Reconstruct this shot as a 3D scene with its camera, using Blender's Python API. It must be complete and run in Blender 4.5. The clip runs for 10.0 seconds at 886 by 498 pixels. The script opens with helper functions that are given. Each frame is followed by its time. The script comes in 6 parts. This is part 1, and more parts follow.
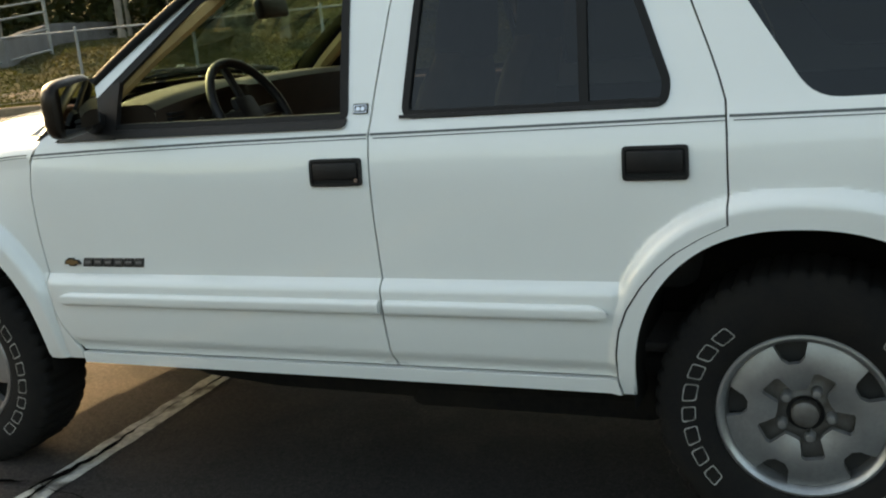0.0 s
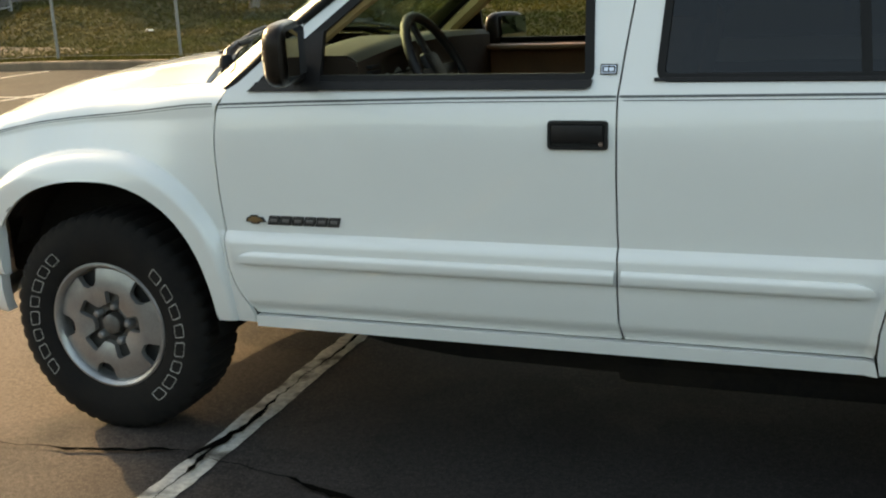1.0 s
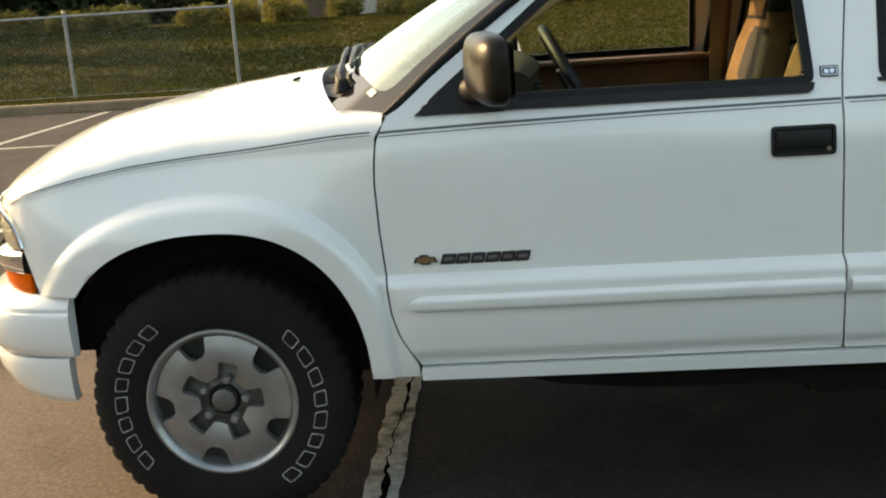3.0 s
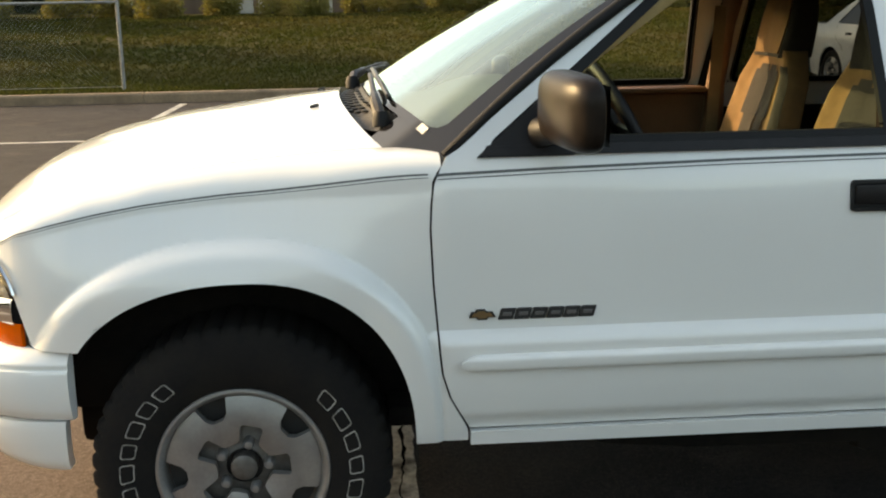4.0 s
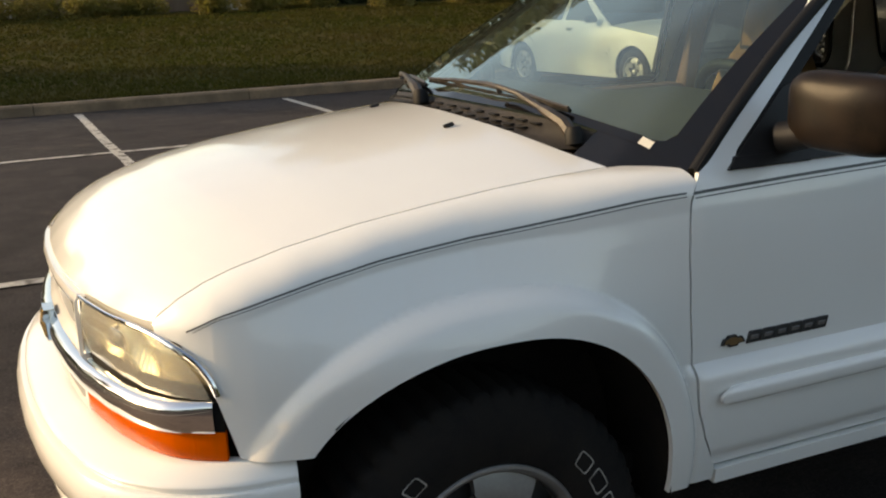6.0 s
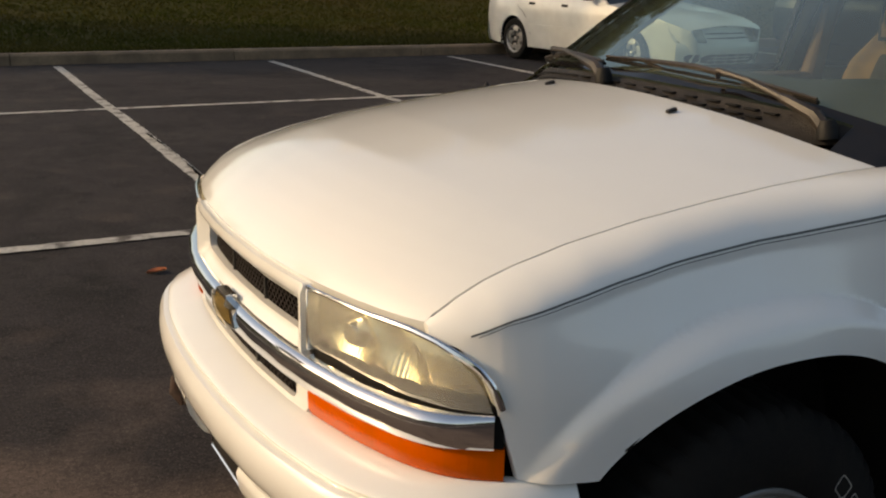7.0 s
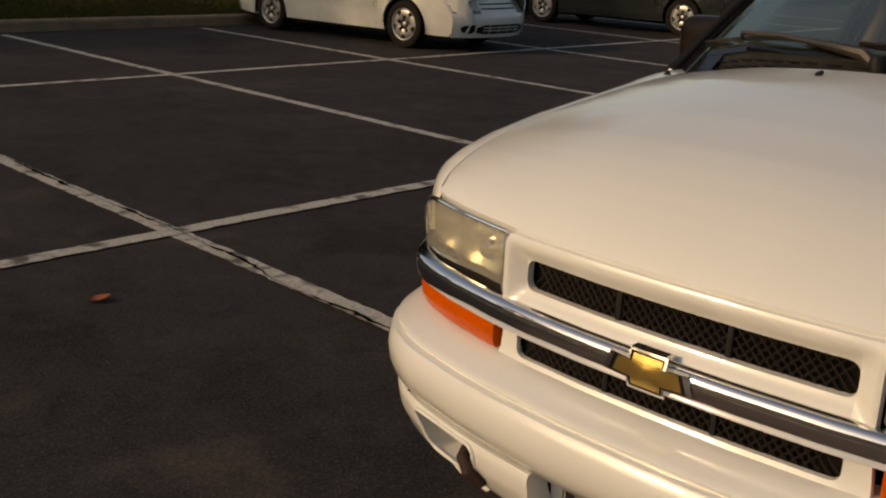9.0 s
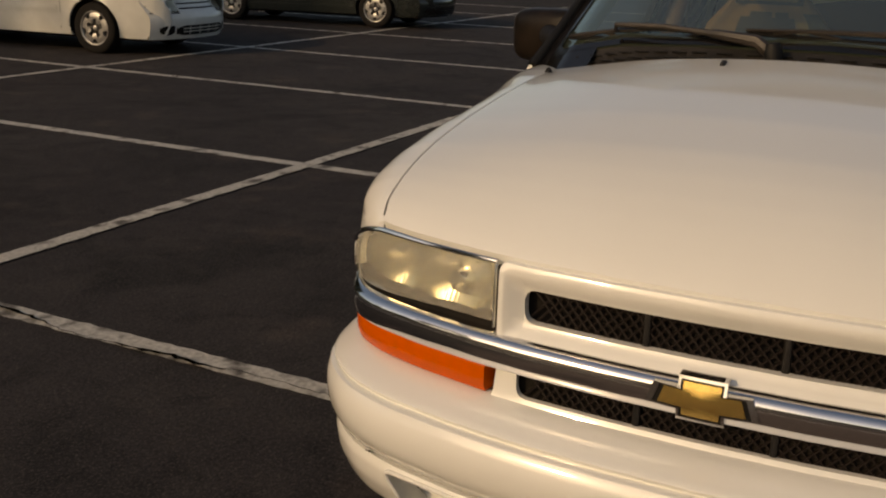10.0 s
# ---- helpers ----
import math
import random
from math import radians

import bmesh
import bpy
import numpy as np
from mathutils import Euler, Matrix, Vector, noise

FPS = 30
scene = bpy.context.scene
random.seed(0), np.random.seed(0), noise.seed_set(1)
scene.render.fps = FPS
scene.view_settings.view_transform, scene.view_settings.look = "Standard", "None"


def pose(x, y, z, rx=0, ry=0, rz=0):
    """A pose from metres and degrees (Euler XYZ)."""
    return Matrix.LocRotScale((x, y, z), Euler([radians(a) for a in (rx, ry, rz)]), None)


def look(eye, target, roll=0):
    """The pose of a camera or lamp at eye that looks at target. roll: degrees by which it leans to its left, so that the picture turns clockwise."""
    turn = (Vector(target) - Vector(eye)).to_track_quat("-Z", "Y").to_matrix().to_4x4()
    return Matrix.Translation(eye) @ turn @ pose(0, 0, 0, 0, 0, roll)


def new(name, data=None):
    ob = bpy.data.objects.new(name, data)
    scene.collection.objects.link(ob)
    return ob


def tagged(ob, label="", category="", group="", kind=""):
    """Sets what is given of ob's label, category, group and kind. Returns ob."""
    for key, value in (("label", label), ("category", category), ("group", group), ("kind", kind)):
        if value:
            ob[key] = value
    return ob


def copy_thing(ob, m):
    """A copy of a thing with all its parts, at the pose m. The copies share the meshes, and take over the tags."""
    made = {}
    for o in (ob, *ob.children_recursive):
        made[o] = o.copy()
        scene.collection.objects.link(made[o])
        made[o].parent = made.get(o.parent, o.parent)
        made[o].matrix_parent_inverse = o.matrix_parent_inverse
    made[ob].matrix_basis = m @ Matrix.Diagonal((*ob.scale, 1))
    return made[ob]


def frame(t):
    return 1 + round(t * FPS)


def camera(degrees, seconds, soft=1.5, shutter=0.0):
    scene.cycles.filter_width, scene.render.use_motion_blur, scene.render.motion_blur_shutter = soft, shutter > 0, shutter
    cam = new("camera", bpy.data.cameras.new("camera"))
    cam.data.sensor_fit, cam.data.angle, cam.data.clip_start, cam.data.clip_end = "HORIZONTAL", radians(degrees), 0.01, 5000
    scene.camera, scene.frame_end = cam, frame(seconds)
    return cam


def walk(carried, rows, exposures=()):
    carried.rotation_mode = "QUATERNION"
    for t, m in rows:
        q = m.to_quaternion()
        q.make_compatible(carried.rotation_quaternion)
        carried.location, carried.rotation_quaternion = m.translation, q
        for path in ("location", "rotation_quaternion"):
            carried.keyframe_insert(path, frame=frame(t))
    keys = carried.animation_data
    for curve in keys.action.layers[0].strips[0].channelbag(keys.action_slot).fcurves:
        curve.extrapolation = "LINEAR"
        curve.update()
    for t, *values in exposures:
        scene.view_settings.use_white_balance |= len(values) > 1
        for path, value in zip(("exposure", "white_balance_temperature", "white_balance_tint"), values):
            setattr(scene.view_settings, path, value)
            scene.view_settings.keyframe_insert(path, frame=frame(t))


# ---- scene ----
cam = camera(46.4, 10.0, 2.1)
PATH = [
    (0, (2.865, -3.263, 1.42), (2.099, -1.475, 0.952), -5.5),
    (0.2, (2.656, -3.350, 1.393), (1.879, -1.561, 0.951), -4.9),
    (0.3, (2.584, -3.343, 1.403), (1.861, -1.539, 0.933), -4.6),
    (0.4, (2.512, -3.336, 1.413), (1.802, -1.533, 0.916), -4.9),
    (0.5, (2.455, -3.322, 1.449), (1.756, -1.532, 0.895), -5.3),
    (0.6, (2.409, -3.318, 1.354), (1.674, -1.523, 0.869), -3.6),
    (1, (2.082, -3.429, 1.403), (1.432, -1.608, 0.893), -2.4),
    (1.5, (1.732, -3.516, 1.395), (1.191, -1.668, 0.853), -2.9),
    (2, (1.395, -3.464, 1.389), (0.907, -1.591, 0.884), -4.0),
    (2.5, (1.097, -3.471, 1.392), (0.721, -1.566, 0.914), -1.1),
    (2.7, (0.973, -3.454, 1.39), (0.692, -1.532, 0.91), -2.1),
    (3.8, (0.409, -3.231, 1.444), (0.532, -1.284, 1.002), -2.3),
    (4, (0.328, -3.154, 1.467), (0.465, -1.217, 0.994), -1.0),
    (4.5, (0.028, -3.026, 1.478), (0.401, -1.111, 1.038), -1.8),
    (5, (-0.275, -2.859, 1.49), (0.257, -0.98, 1.058), -2.1),
    (5.2, (-0.365, -2.765, 1.472), (0.169, -0.894, 1.01), -3.7),
    (6.3, (-1.015, -2.39, 1.503), (-0.12, -0.668, 1.02), 0.1),
    (6.5, (-1.094, -2.293, 1.493), (-0.185, -0.579, 1.002), 1.6),
    (7, (-1.302, -2.045, 1.493), (-0.405, -0.342, 0.95), 1.3),
    (7.5, (-1.586, -1.813, 1.463), (-0.596, -0.165, 0.914), 1.9),
    (8, (-1.833, -1.537, 1.479), (-0.669, -0.032, 0.863), 2.2),
    (8.5, (-1.971, -1.155, 1.459), (-0.699, 0.272, 0.872), 2.3),
    (9, (-2.147, -0.858, 1.456), (-0.768, 0.47, 0.875), 2.6),
    (9.5, (-2.283, -0.553, 1.458), (-0.777, 0.627, 0.874), 1.4),
    (10, (-2.24, -0.277, 1.437), (-0.517, 0.563, 0.867), 1.6),
]
walk(cam, [(t, look(eye, target, roll)) for t, eye, target, roll in PATH], [(0, 1.80, 9500, 4), (2.7, 1.75, 9400, 5), (4.5, 1.58, 9600, 8), (5.2, 1.25, 9700, 9), (6.3, 0.68, 8250, 11), (8.0, -0.22, 8350, 13.5), (10, -0.54, 8700, 15)])

import functools

# ---- world, sun ----
SUN = Vector((-2.1, 1.04, 1.0)).normalized()
world = bpy.data.worlds.new("sky")
scene.world = world
world.use_nodes = True
wn = world.node_tree
sky = wn.nodes.new("ShaderNodeTexSky")
sky.sky_type = "NISHITA"
sky.sun_disc = False
sky.sun_elevation = math.asin(SUN.z)
sky.sun_rotation = math.atan2(SUN.x, SUN.y)
sky.dust_density = 2.0
wn.links.new(sky.outputs["Color"], wn.nodes["Background"].inputs["Color"])
wn.nodes["Background"].inputs["Strength"].default_value = 0.151
sun = new("sun", bpy.data.lights.new("sun", "SUN"))
sun.data.energy, sun.data.angle, sun.data.color = 2.05, radians(0.6), (1.0, 0.775, 0.515)
sun.matrix_world = look((0, 0, 30), Vector((0, 0, 30)) - SUN)


# ---- materials ----
def material(name, colour, rough=0.5, metal=0.0, **more):
    m = bpy.data.materials.new(name)
    m.use_nodes = True
    b = m.node_tree.nodes["Principled BSDF"]
    b.inputs["Base Color"].default_value = (*colour, 1)
    b.inputs["Roughness"].default_value = rough
    b.inputs["Metallic"].default_value = metal
    for key, value in more.items():
        b.inputs[key.replace("_", " ")].default_value = value
    return m


def vary(m, second, scale=4.0, detail=6.0, low=0.4, high=0.65, bump=0.0, bump_scale=60.0, rough=None, second_scale=None, stretch=(1, 1, 1)):
    """Mix a second colour in by noise at two scales, and a fine relief."""
    t = m.node_tree
    b = t.nodes["Principled BSDF"]
    co = t.nodes.new("ShaderNodeTexCoord")
    mp = t.nodes.new("ShaderNodeMapping")
    mp.inputs["Scale"].default_value = stretch
    t.links.new(co.outputs["Object"], mp.inputs["Vector"])
    base = tuple(b.inputs["Base Color"].default_value)
    colour = None
    for sc, lo, hi, amount in ((scale, low, high, 1.0), (second_scale or scale * 9, 0.35, 0.75, 0.55)):
        n = t.nodes.new("ShaderNodeTexNoise")
        n.inputs["Scale"].default_value, n.inputs["Detail"].default_value = sc, detail
        t.links.new(mp.outputs["Vector"], n.inputs["Vector"])
        r = t.nodes.new("ShaderNodeMapRange")
        r.inputs["From Min"].default_value, r.inputs["From Max"].default_value = lo, hi
        r.inputs["To Max"].default_value = amount
        t.links.new(n.outputs["Fac"], r.inputs["Value"])
        mix = t.nodes.new("ShaderNodeMix")
        mix.data_type = "RGBA"
        t.links.new(r.outputs["Result"], mix.inputs["Factor"])
        if colour is None:
            mix.inputs["A"].default_value = base
        else:
            t.links.new(colour, mix.inputs["A"])
        mix.inputs["B"].default_value = (*second, 1)
        colour = mix.outputs["Result"]
        last = r
    t.links.new(colour, b.inputs["Base Color"])
    if rough:
        r2 = t.nodes.new("ShaderNodeMapRange")
        r2.inputs["To Min"].default_value, r2.inputs["To Max"].default_value = rough
        t.links.new(last.outputs["Result"], r2.inputs["Value"])
        t.links.new(r2.outputs["Result"], b.inputs["Roughness"])
    if bump:
        n = t.nodes.new("ShaderNodeTexNoise")
        n.inputs["Scale"].default_value, n.inputs["Detail"].default_value = bump_scale, 4
        t.links.new(mp.outputs["Vector"], n.inputs["Vector"])
        bp = t.nodes.new("ShaderNodeBump")
        bp.inputs["Strength"].default_value, bp.inputs["Distance"].default_value = bump, 0.01
        t.links.new(n.outputs["Fac"], bp.inputs["Height"])
        t.links.new(bp.outputs["Normal"], b.inputs["Normal"])
    return m


white = vary(material("white_paint", (0.785, 0.795, 0.77), 0.30, Coat_Weight=1.0, Coat_Roughness=0.07, Coat_IOR=1.52), (0.76, 0.765, 0.735), 1.3, 3, 0.40, 0.75, second_scale=5)
asphalt = material("asphalt", (0.0265, 0.0232, 0.0243), 0.86, Specular_IOR_Level=0.14)
paint_line = vary(material("line_paint", (0.56, 0.54, 0.49), 0.8, Specular_IOR_Level=0.12), (0.10, 0.09, 0.08), 7, 9, 0.52, 0.66, 0.5, 150, (0.5, 0.75), 45)
crack_dark = material("crack_fill", (0.005, 0.0045, 0.004), 1.0, Specular_IOR_Level=0.0)
concrete = vary(material("kerb_concrete", (0.30, 0.205, 0.125), 0.9), (0.16, 0.11, 0.068), 2.5, 8, 0.4, 0.7, 0.5, 60)
grass_soil = vary(material("grass_ground", (0.034, 0.039, 0.008), 0.95, Specular_IOR_Level=0.05), (0.056, 0.044, 0.016), 0.5, 8, 0.42, 0.7, 0.4, 14)
grass_green = vary(material("grass_blades", (0.040, 0.050, 0.0095), 0.9, Specular_IOR_Level=0.05), (0.066, 0.056, 0.018), 0.35, 6, 0.42, 0.68)
soil_brown = vary(material("bare_soil", (0.095, 0.055, 0.034), 0.95), (0.060, 0.050, 0.02), 1.5, 8, 0.4, 0.7, 0.8, 30)
black_plastic = vary(material("black_plastic", (0.0065, 0.006, 0.0065), 0.5, Specular_IOR_Level=0.3), (0.012, 0.011, 0.011), 30, 4, 0.4, 0.7, 0.15, 400)
grey_plastic = vary(material("weathered_mirror_plastic", (0.007, 0.0056, 0.0046), 0.30, Specular_IOR_Level=0.14), (0.019, 0.0135, 0.010), 14, 5, 0.4, 0.7, 0.1, 400)
rubber_seal = material("rubber_seal", (0.006, 0.006, 0.006), 0.6, Specular_IOR_Level=0.25)
tyre_rubber = vary(material("tyre_rubber", (0.0075, 0.007, 0.007), 0.88, Specular_IOR_Level=0.22), (0.014, 0.012, 0.010), 9, 5, 0.4, 0.7, 0.2, 200)
letter_white = vary(material("raised_white_outline", (0.40, 0.385, 0.355), 0.7), (0.15, 0.145, 0.13), 45, 4, 0.4, 0.66)
rim_silver = vary(material("wheel_silver", (0.41, 0.41, 0.405), 0.36, 0.75), (0.30, 0.30, 0.295), 12, 5, 0.4, 0.7)
rim_dark = material("wheel_recess", (0.035, 0.034, 0.033), 0.5, 0.3)
hub_grey = vary(material("hub_grey", (0.17, 0.16, 0.15), 0.48, 0.55), (0.10, 0.09, 0.08), 30, 4, 0.4, 0.7)
chrome = material("chrome", (0.74, 0.74, 0.75), 0.085, 1.0)
chrome_worn = material("worn_chrome", (0.70, 0.70, 0.69), 0.10, 1.0)
gold = vary(material("gold_emblem", (0.82, 0.58, 0.20), 0.24, 0.9), (0.72, 0.50, 0.16), 60, 3, 0.4, 0.7)
saloon_glass = material("dark_car_glass", (0.016, 0.019, 0.022), 0.03)
amber = vary(material("amber_lens", (0.60, 0.086, 0.001), 0.24, Specular_IOR_Level=0.2), (0.54, 0.085, 0.001), 45, 3, 0.4, 0.7, 0.12, 130, stretch=(1, 1, 0.12))
underbody = vary(material("underbody", (0.008, 0.0075, 0.007), 0.9, Specular_IOR_Level=0.15), (0.017, 0.014, 0.011), 6, 5, 0.45, 0.7)
rust = vary(material("rusty_steel", (0.055, 0.028, 0.018), 0.8, 0.2), (0.025, 0.015, 0.011), 40, 5, 0.4, 0.7, 0.4, 200)
grille_dark = material("grille_mesh", (0.009, 0.0050, 0.0038), 0.6, Specular_IOR_Level=0.25)
line_grey = material("pinstripe_dark", (0.085, 0.095, 0.095), 0.4)
# brighter tan that carries the sunlight on the windscreen pillars
pillar_tan_sunlit = vary(material("pillar_tan_sunlit", (0.42, 0.30, 0.13), 0.7), (0.36, 0.25, 0.11), 12, 5, 0.4, 0.7, 0.15, 300)
tan_trim = vary(material("tan_trim", (0.17, 0.118, 0.062), 0.6), (0.135, 0.094, 0.05), 12, 5, 0.4, 0.7, 0.15, 300)
# dash faces darker than the top: their shade is put into this colour
dash_shaded = vary(material("dash_shaded", (0.034, 0.022, 0.014), 0.75, Specular_IOR_Level=0.2), (0.026, 0.017, 0.011), 12, 5, 0.4, 0.7, 0.15, 300)
dash_olive = vary(material("dash_olive_vinyl", (0.051, 0.041, 0.024), 0.7, Specular_IOR_Level=0.3), (0.042, 0.034, 0.020), 9, 5, 0.4, 0.7, 0.15, 300)
screen_black = vary(material("screen_black_band", (0.006, 0.006, 0.007), 0.06), (0.010, 0.009, 0.009), 25, 4, 0.4, 0.7)
weathered_grey = vary(material("weathered_cowl_plastic", (0.012, 0.0108, 0.010), 0.55, Specular_IOR_Level=0.25), (0.024, 0.021, 0.019), 22, 6, 0.4, 0.7, 0.3, 260)
wiper_brown = vary(material("weathered_wiper_metal", (0.018, 0.0145, 0.0115), 0.42), (0.046, 0.036, 0.027), 18, 6, 0.45, 0.7, 0.2, 220)
brown_trim = vary(material("brown_trim", (0.15, 0.075, 0.038), 0.6), (0.11, 0.055, 0.028), 10, 5, 0.4, 0.7, 0.15, 300)
cloth_tan = vary(material("tan_cloth", (0.22, 0.125, 0.056), 0.95), (0.18, 0.104, 0.047), 25, 6, 0.4, 0.7, 0.3, 500)
# grey cloth, darkened further to carry the shade inside the cabin
cloth_grey_shaded = vary(material("grey_shaded_cloth", (0.026, 0.023, 0.021), 0.95), (0.036, 0.031, 0.027), 60, 6, 0.4, 0.7, 0.3, 500)
galvanised = vary(material("galvanised_steel", (0.30, 0.31, 0.31), 0.5, 0.6), (0.22, 0.22, 0.21), 10, 5, 0.4, 0.7)
bark = vary(material("bark", (0.12, 0.09, 0.065), 0.9), (0.07, 0.05, 0.035), 9, 6, 0.4, 0.7, 0.8, 40, stretch=(1, 1, 0.25))
leaf_dark = vary(material("leaves_dark", (0.022, 0.036, 0.010), 0.7), (0.042, 0.052, 0.015), 0.9, 4, 0.4, 0.7)
leaf_bush = vary(material("leaves_bush", (0.17, 0.165, 0.03), 0.7), (0.22, 0.17, 0.05), 0.9, 4, 0.4, 0.7)
paper = material("paper_sticker", (0.75, 0.72, 0.62), 0.7)
dark_paint = vary(material("dark_green_paint", (0.020, 0.026, 0.024), 0.25, 0.2, Coat_Weight=0.6), (0.028, 0.032, 0.03), 2, 4, 0.4, 0.7)


def translucent(m, share):
    """Lets light through thin leaves and blades from behind."""
    t = m.node_tree
    b = t.nodes["Principled BSDF"]
    lit, mix = t.nodes.new("ShaderNodeBsdfTranslucent"), t.nodes.new("ShaderNodeMixShader")
    mix.inputs[0].default_value = share
    if b.inputs["Base Color"].links:
        t.links.new(b.inputs["Base Color"].links[0].from_socket, lit.inputs["Color"])
    t.links.new(b.outputs[0], mix.inputs[1])
    t.links.new(lit.outputs[0], mix.inputs[2])
    t.links.new(mix.outputs[0], t.nodes["Material Output"].inputs["Surface"])


for leafy, share in ((grass_green, 0.45), (leaf_bush, 0.5), (leaf_dark, 0.12)):
    translucent(leafy, share)


def weathered_asphalt(m):
    """Broad worn patches, oily stains of an uneven shape, a brown cast in places and fine pale grit."""
    t = m.node_tree
    b = t.nodes["Principled BSDF"]
    co = t.nodes.new("ShaderNodeTexCoord")
    colour = None
    for scale, detail, distort, lo, hi, amount, second in (
            (0.42, 9, 0.0, 0.44, 0.74, 1.0, (0.053, 0.048, 0.046)),
            (0.30, 6, 0.6, 0.52, 0.70, 0.30, (0.066, 0.052, 0.043)),
            (1.15, 7, 1.2, 0.50, 0.68, 0.80, (0.012, 0.011, 0.011)),
            (4.2, 6, 0.8, 0.50, 0.72, 0.55, (0.060, 0.053, 0.050)),
            (6.5, 6, 0.5, 0.54, 0.70, 0.60, (0.011, 0.010, 0.010)),
            (14.0, 5, 0.0, 0.40, 0.75, 0.35, (0.045, 0.041, 0.040)),
            (95.0, 3, 0.0, 0.52, 0.75, 0.75, (0.095, 0.083, 0.074)),
            (160.0, 2, 0.0, 0.55, 0.72, 0.65, (0.007, 0.006, 0.006))):
        n = t.nodes.new("ShaderNodeTexNoise")
        n.inputs["Scale"].default_value, n.inputs["Detail"].default_value, n.inputs["Distortion"].default_value = scale, detail, distort
        t.links.new(co.outputs["Object"], n.inputs["Vector"])
        r = t.nodes.new("ShaderNodeMapRange")
        r.inputs["From Min"].default_value, r.inputs["From Max"].default_value, r.inputs["To Max"].default_value = lo, hi, amount
        t.links.new(n.outputs["Fac"], r.inputs["Value"])
        mix = t.nodes.new("ShaderNodeMix")
        mix.data_type = "RGBA"
        t.links.new(r.outputs["Result"], mix.inputs["Factor"])
        if colour is None:
            mix.inputs["A"].default_value = b.inputs["Base Color"].default_value
        else:
            t.links.new(colour, mix.inputs["A"])
        mix.inputs["B"].default_value = (*(0.82 * c for c in second), 1)
        colour = mix.outputs["Result"]
        last = n
    # dust washed together ahead of the stall, and the standing place inside it
    # the standing place is painted darker to deepen the shade beside the car
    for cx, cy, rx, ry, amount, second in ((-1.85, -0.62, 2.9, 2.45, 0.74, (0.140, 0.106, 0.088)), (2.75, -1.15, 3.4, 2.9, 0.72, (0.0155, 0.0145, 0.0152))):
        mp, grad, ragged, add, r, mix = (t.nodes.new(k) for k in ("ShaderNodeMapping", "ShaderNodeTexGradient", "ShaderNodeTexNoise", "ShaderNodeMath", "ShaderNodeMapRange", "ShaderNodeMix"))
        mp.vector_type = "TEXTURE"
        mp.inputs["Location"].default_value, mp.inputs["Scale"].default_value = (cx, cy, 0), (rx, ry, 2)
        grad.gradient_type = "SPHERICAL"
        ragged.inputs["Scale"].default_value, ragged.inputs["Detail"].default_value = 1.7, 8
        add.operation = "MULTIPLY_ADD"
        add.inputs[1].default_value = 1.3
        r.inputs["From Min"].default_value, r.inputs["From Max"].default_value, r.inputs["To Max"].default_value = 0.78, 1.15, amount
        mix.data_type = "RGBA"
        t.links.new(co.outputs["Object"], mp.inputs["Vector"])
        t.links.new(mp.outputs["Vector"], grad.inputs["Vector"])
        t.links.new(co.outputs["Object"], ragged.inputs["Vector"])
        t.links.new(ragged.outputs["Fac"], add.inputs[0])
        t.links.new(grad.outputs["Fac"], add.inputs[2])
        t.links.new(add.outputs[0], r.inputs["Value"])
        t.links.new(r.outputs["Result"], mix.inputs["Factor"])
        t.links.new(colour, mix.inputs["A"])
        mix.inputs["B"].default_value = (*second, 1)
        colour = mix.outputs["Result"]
    # stones of the surface, pale and dark, over everything
    for scale, lo, hi in ((55.0, 0.78, 1.26), (190.0, 0.66, 1.40)):
        n, r, mix = (t.nodes.new(k) for k in ("ShaderNodeTexNoise", "ShaderNodeMapRange", "ShaderNodeMix"))
        n.inputs["Scale"].default_value, n.inputs["Detail"].default_value = scale, 2
        r.inputs["From Min"].default_value, r.inputs["From Max"].default_value = 0.32, 0.68
        r.inputs["To Min"].default_value, r.inputs["To Max"].default_value = lo, hi
        mix.data_type, mix.blend_type, mix.clamp_result = "RGBA", "MULTIPLY", False
        mix.inputs["Factor"].default_value = 1.0
        t.links.new(co.outputs["Object"], n.inputs["Vector"])
        t.links.new(n.outputs["Fac"], r.inputs["Value"])
        t.links.new(colour, mix.inputs["A"])
        t.links.new(r.outputs["Result"], mix.inputs["B"])
        colour = mix.outputs["Result"]
    t.links.new(colour, b.inputs["Base Color"])
    bp = t.nodes.new("ShaderNodeBump")
    bp.inputs["Strength"].default_value, bp.inputs["Distance"].default_value = 0.28, 0.005
    t.links.new(last.outputs["Fac"], bp.inputs["Height"])
    t.links.new(bp.outputs["Normal"], b.inputs["Normal"])


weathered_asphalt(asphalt)


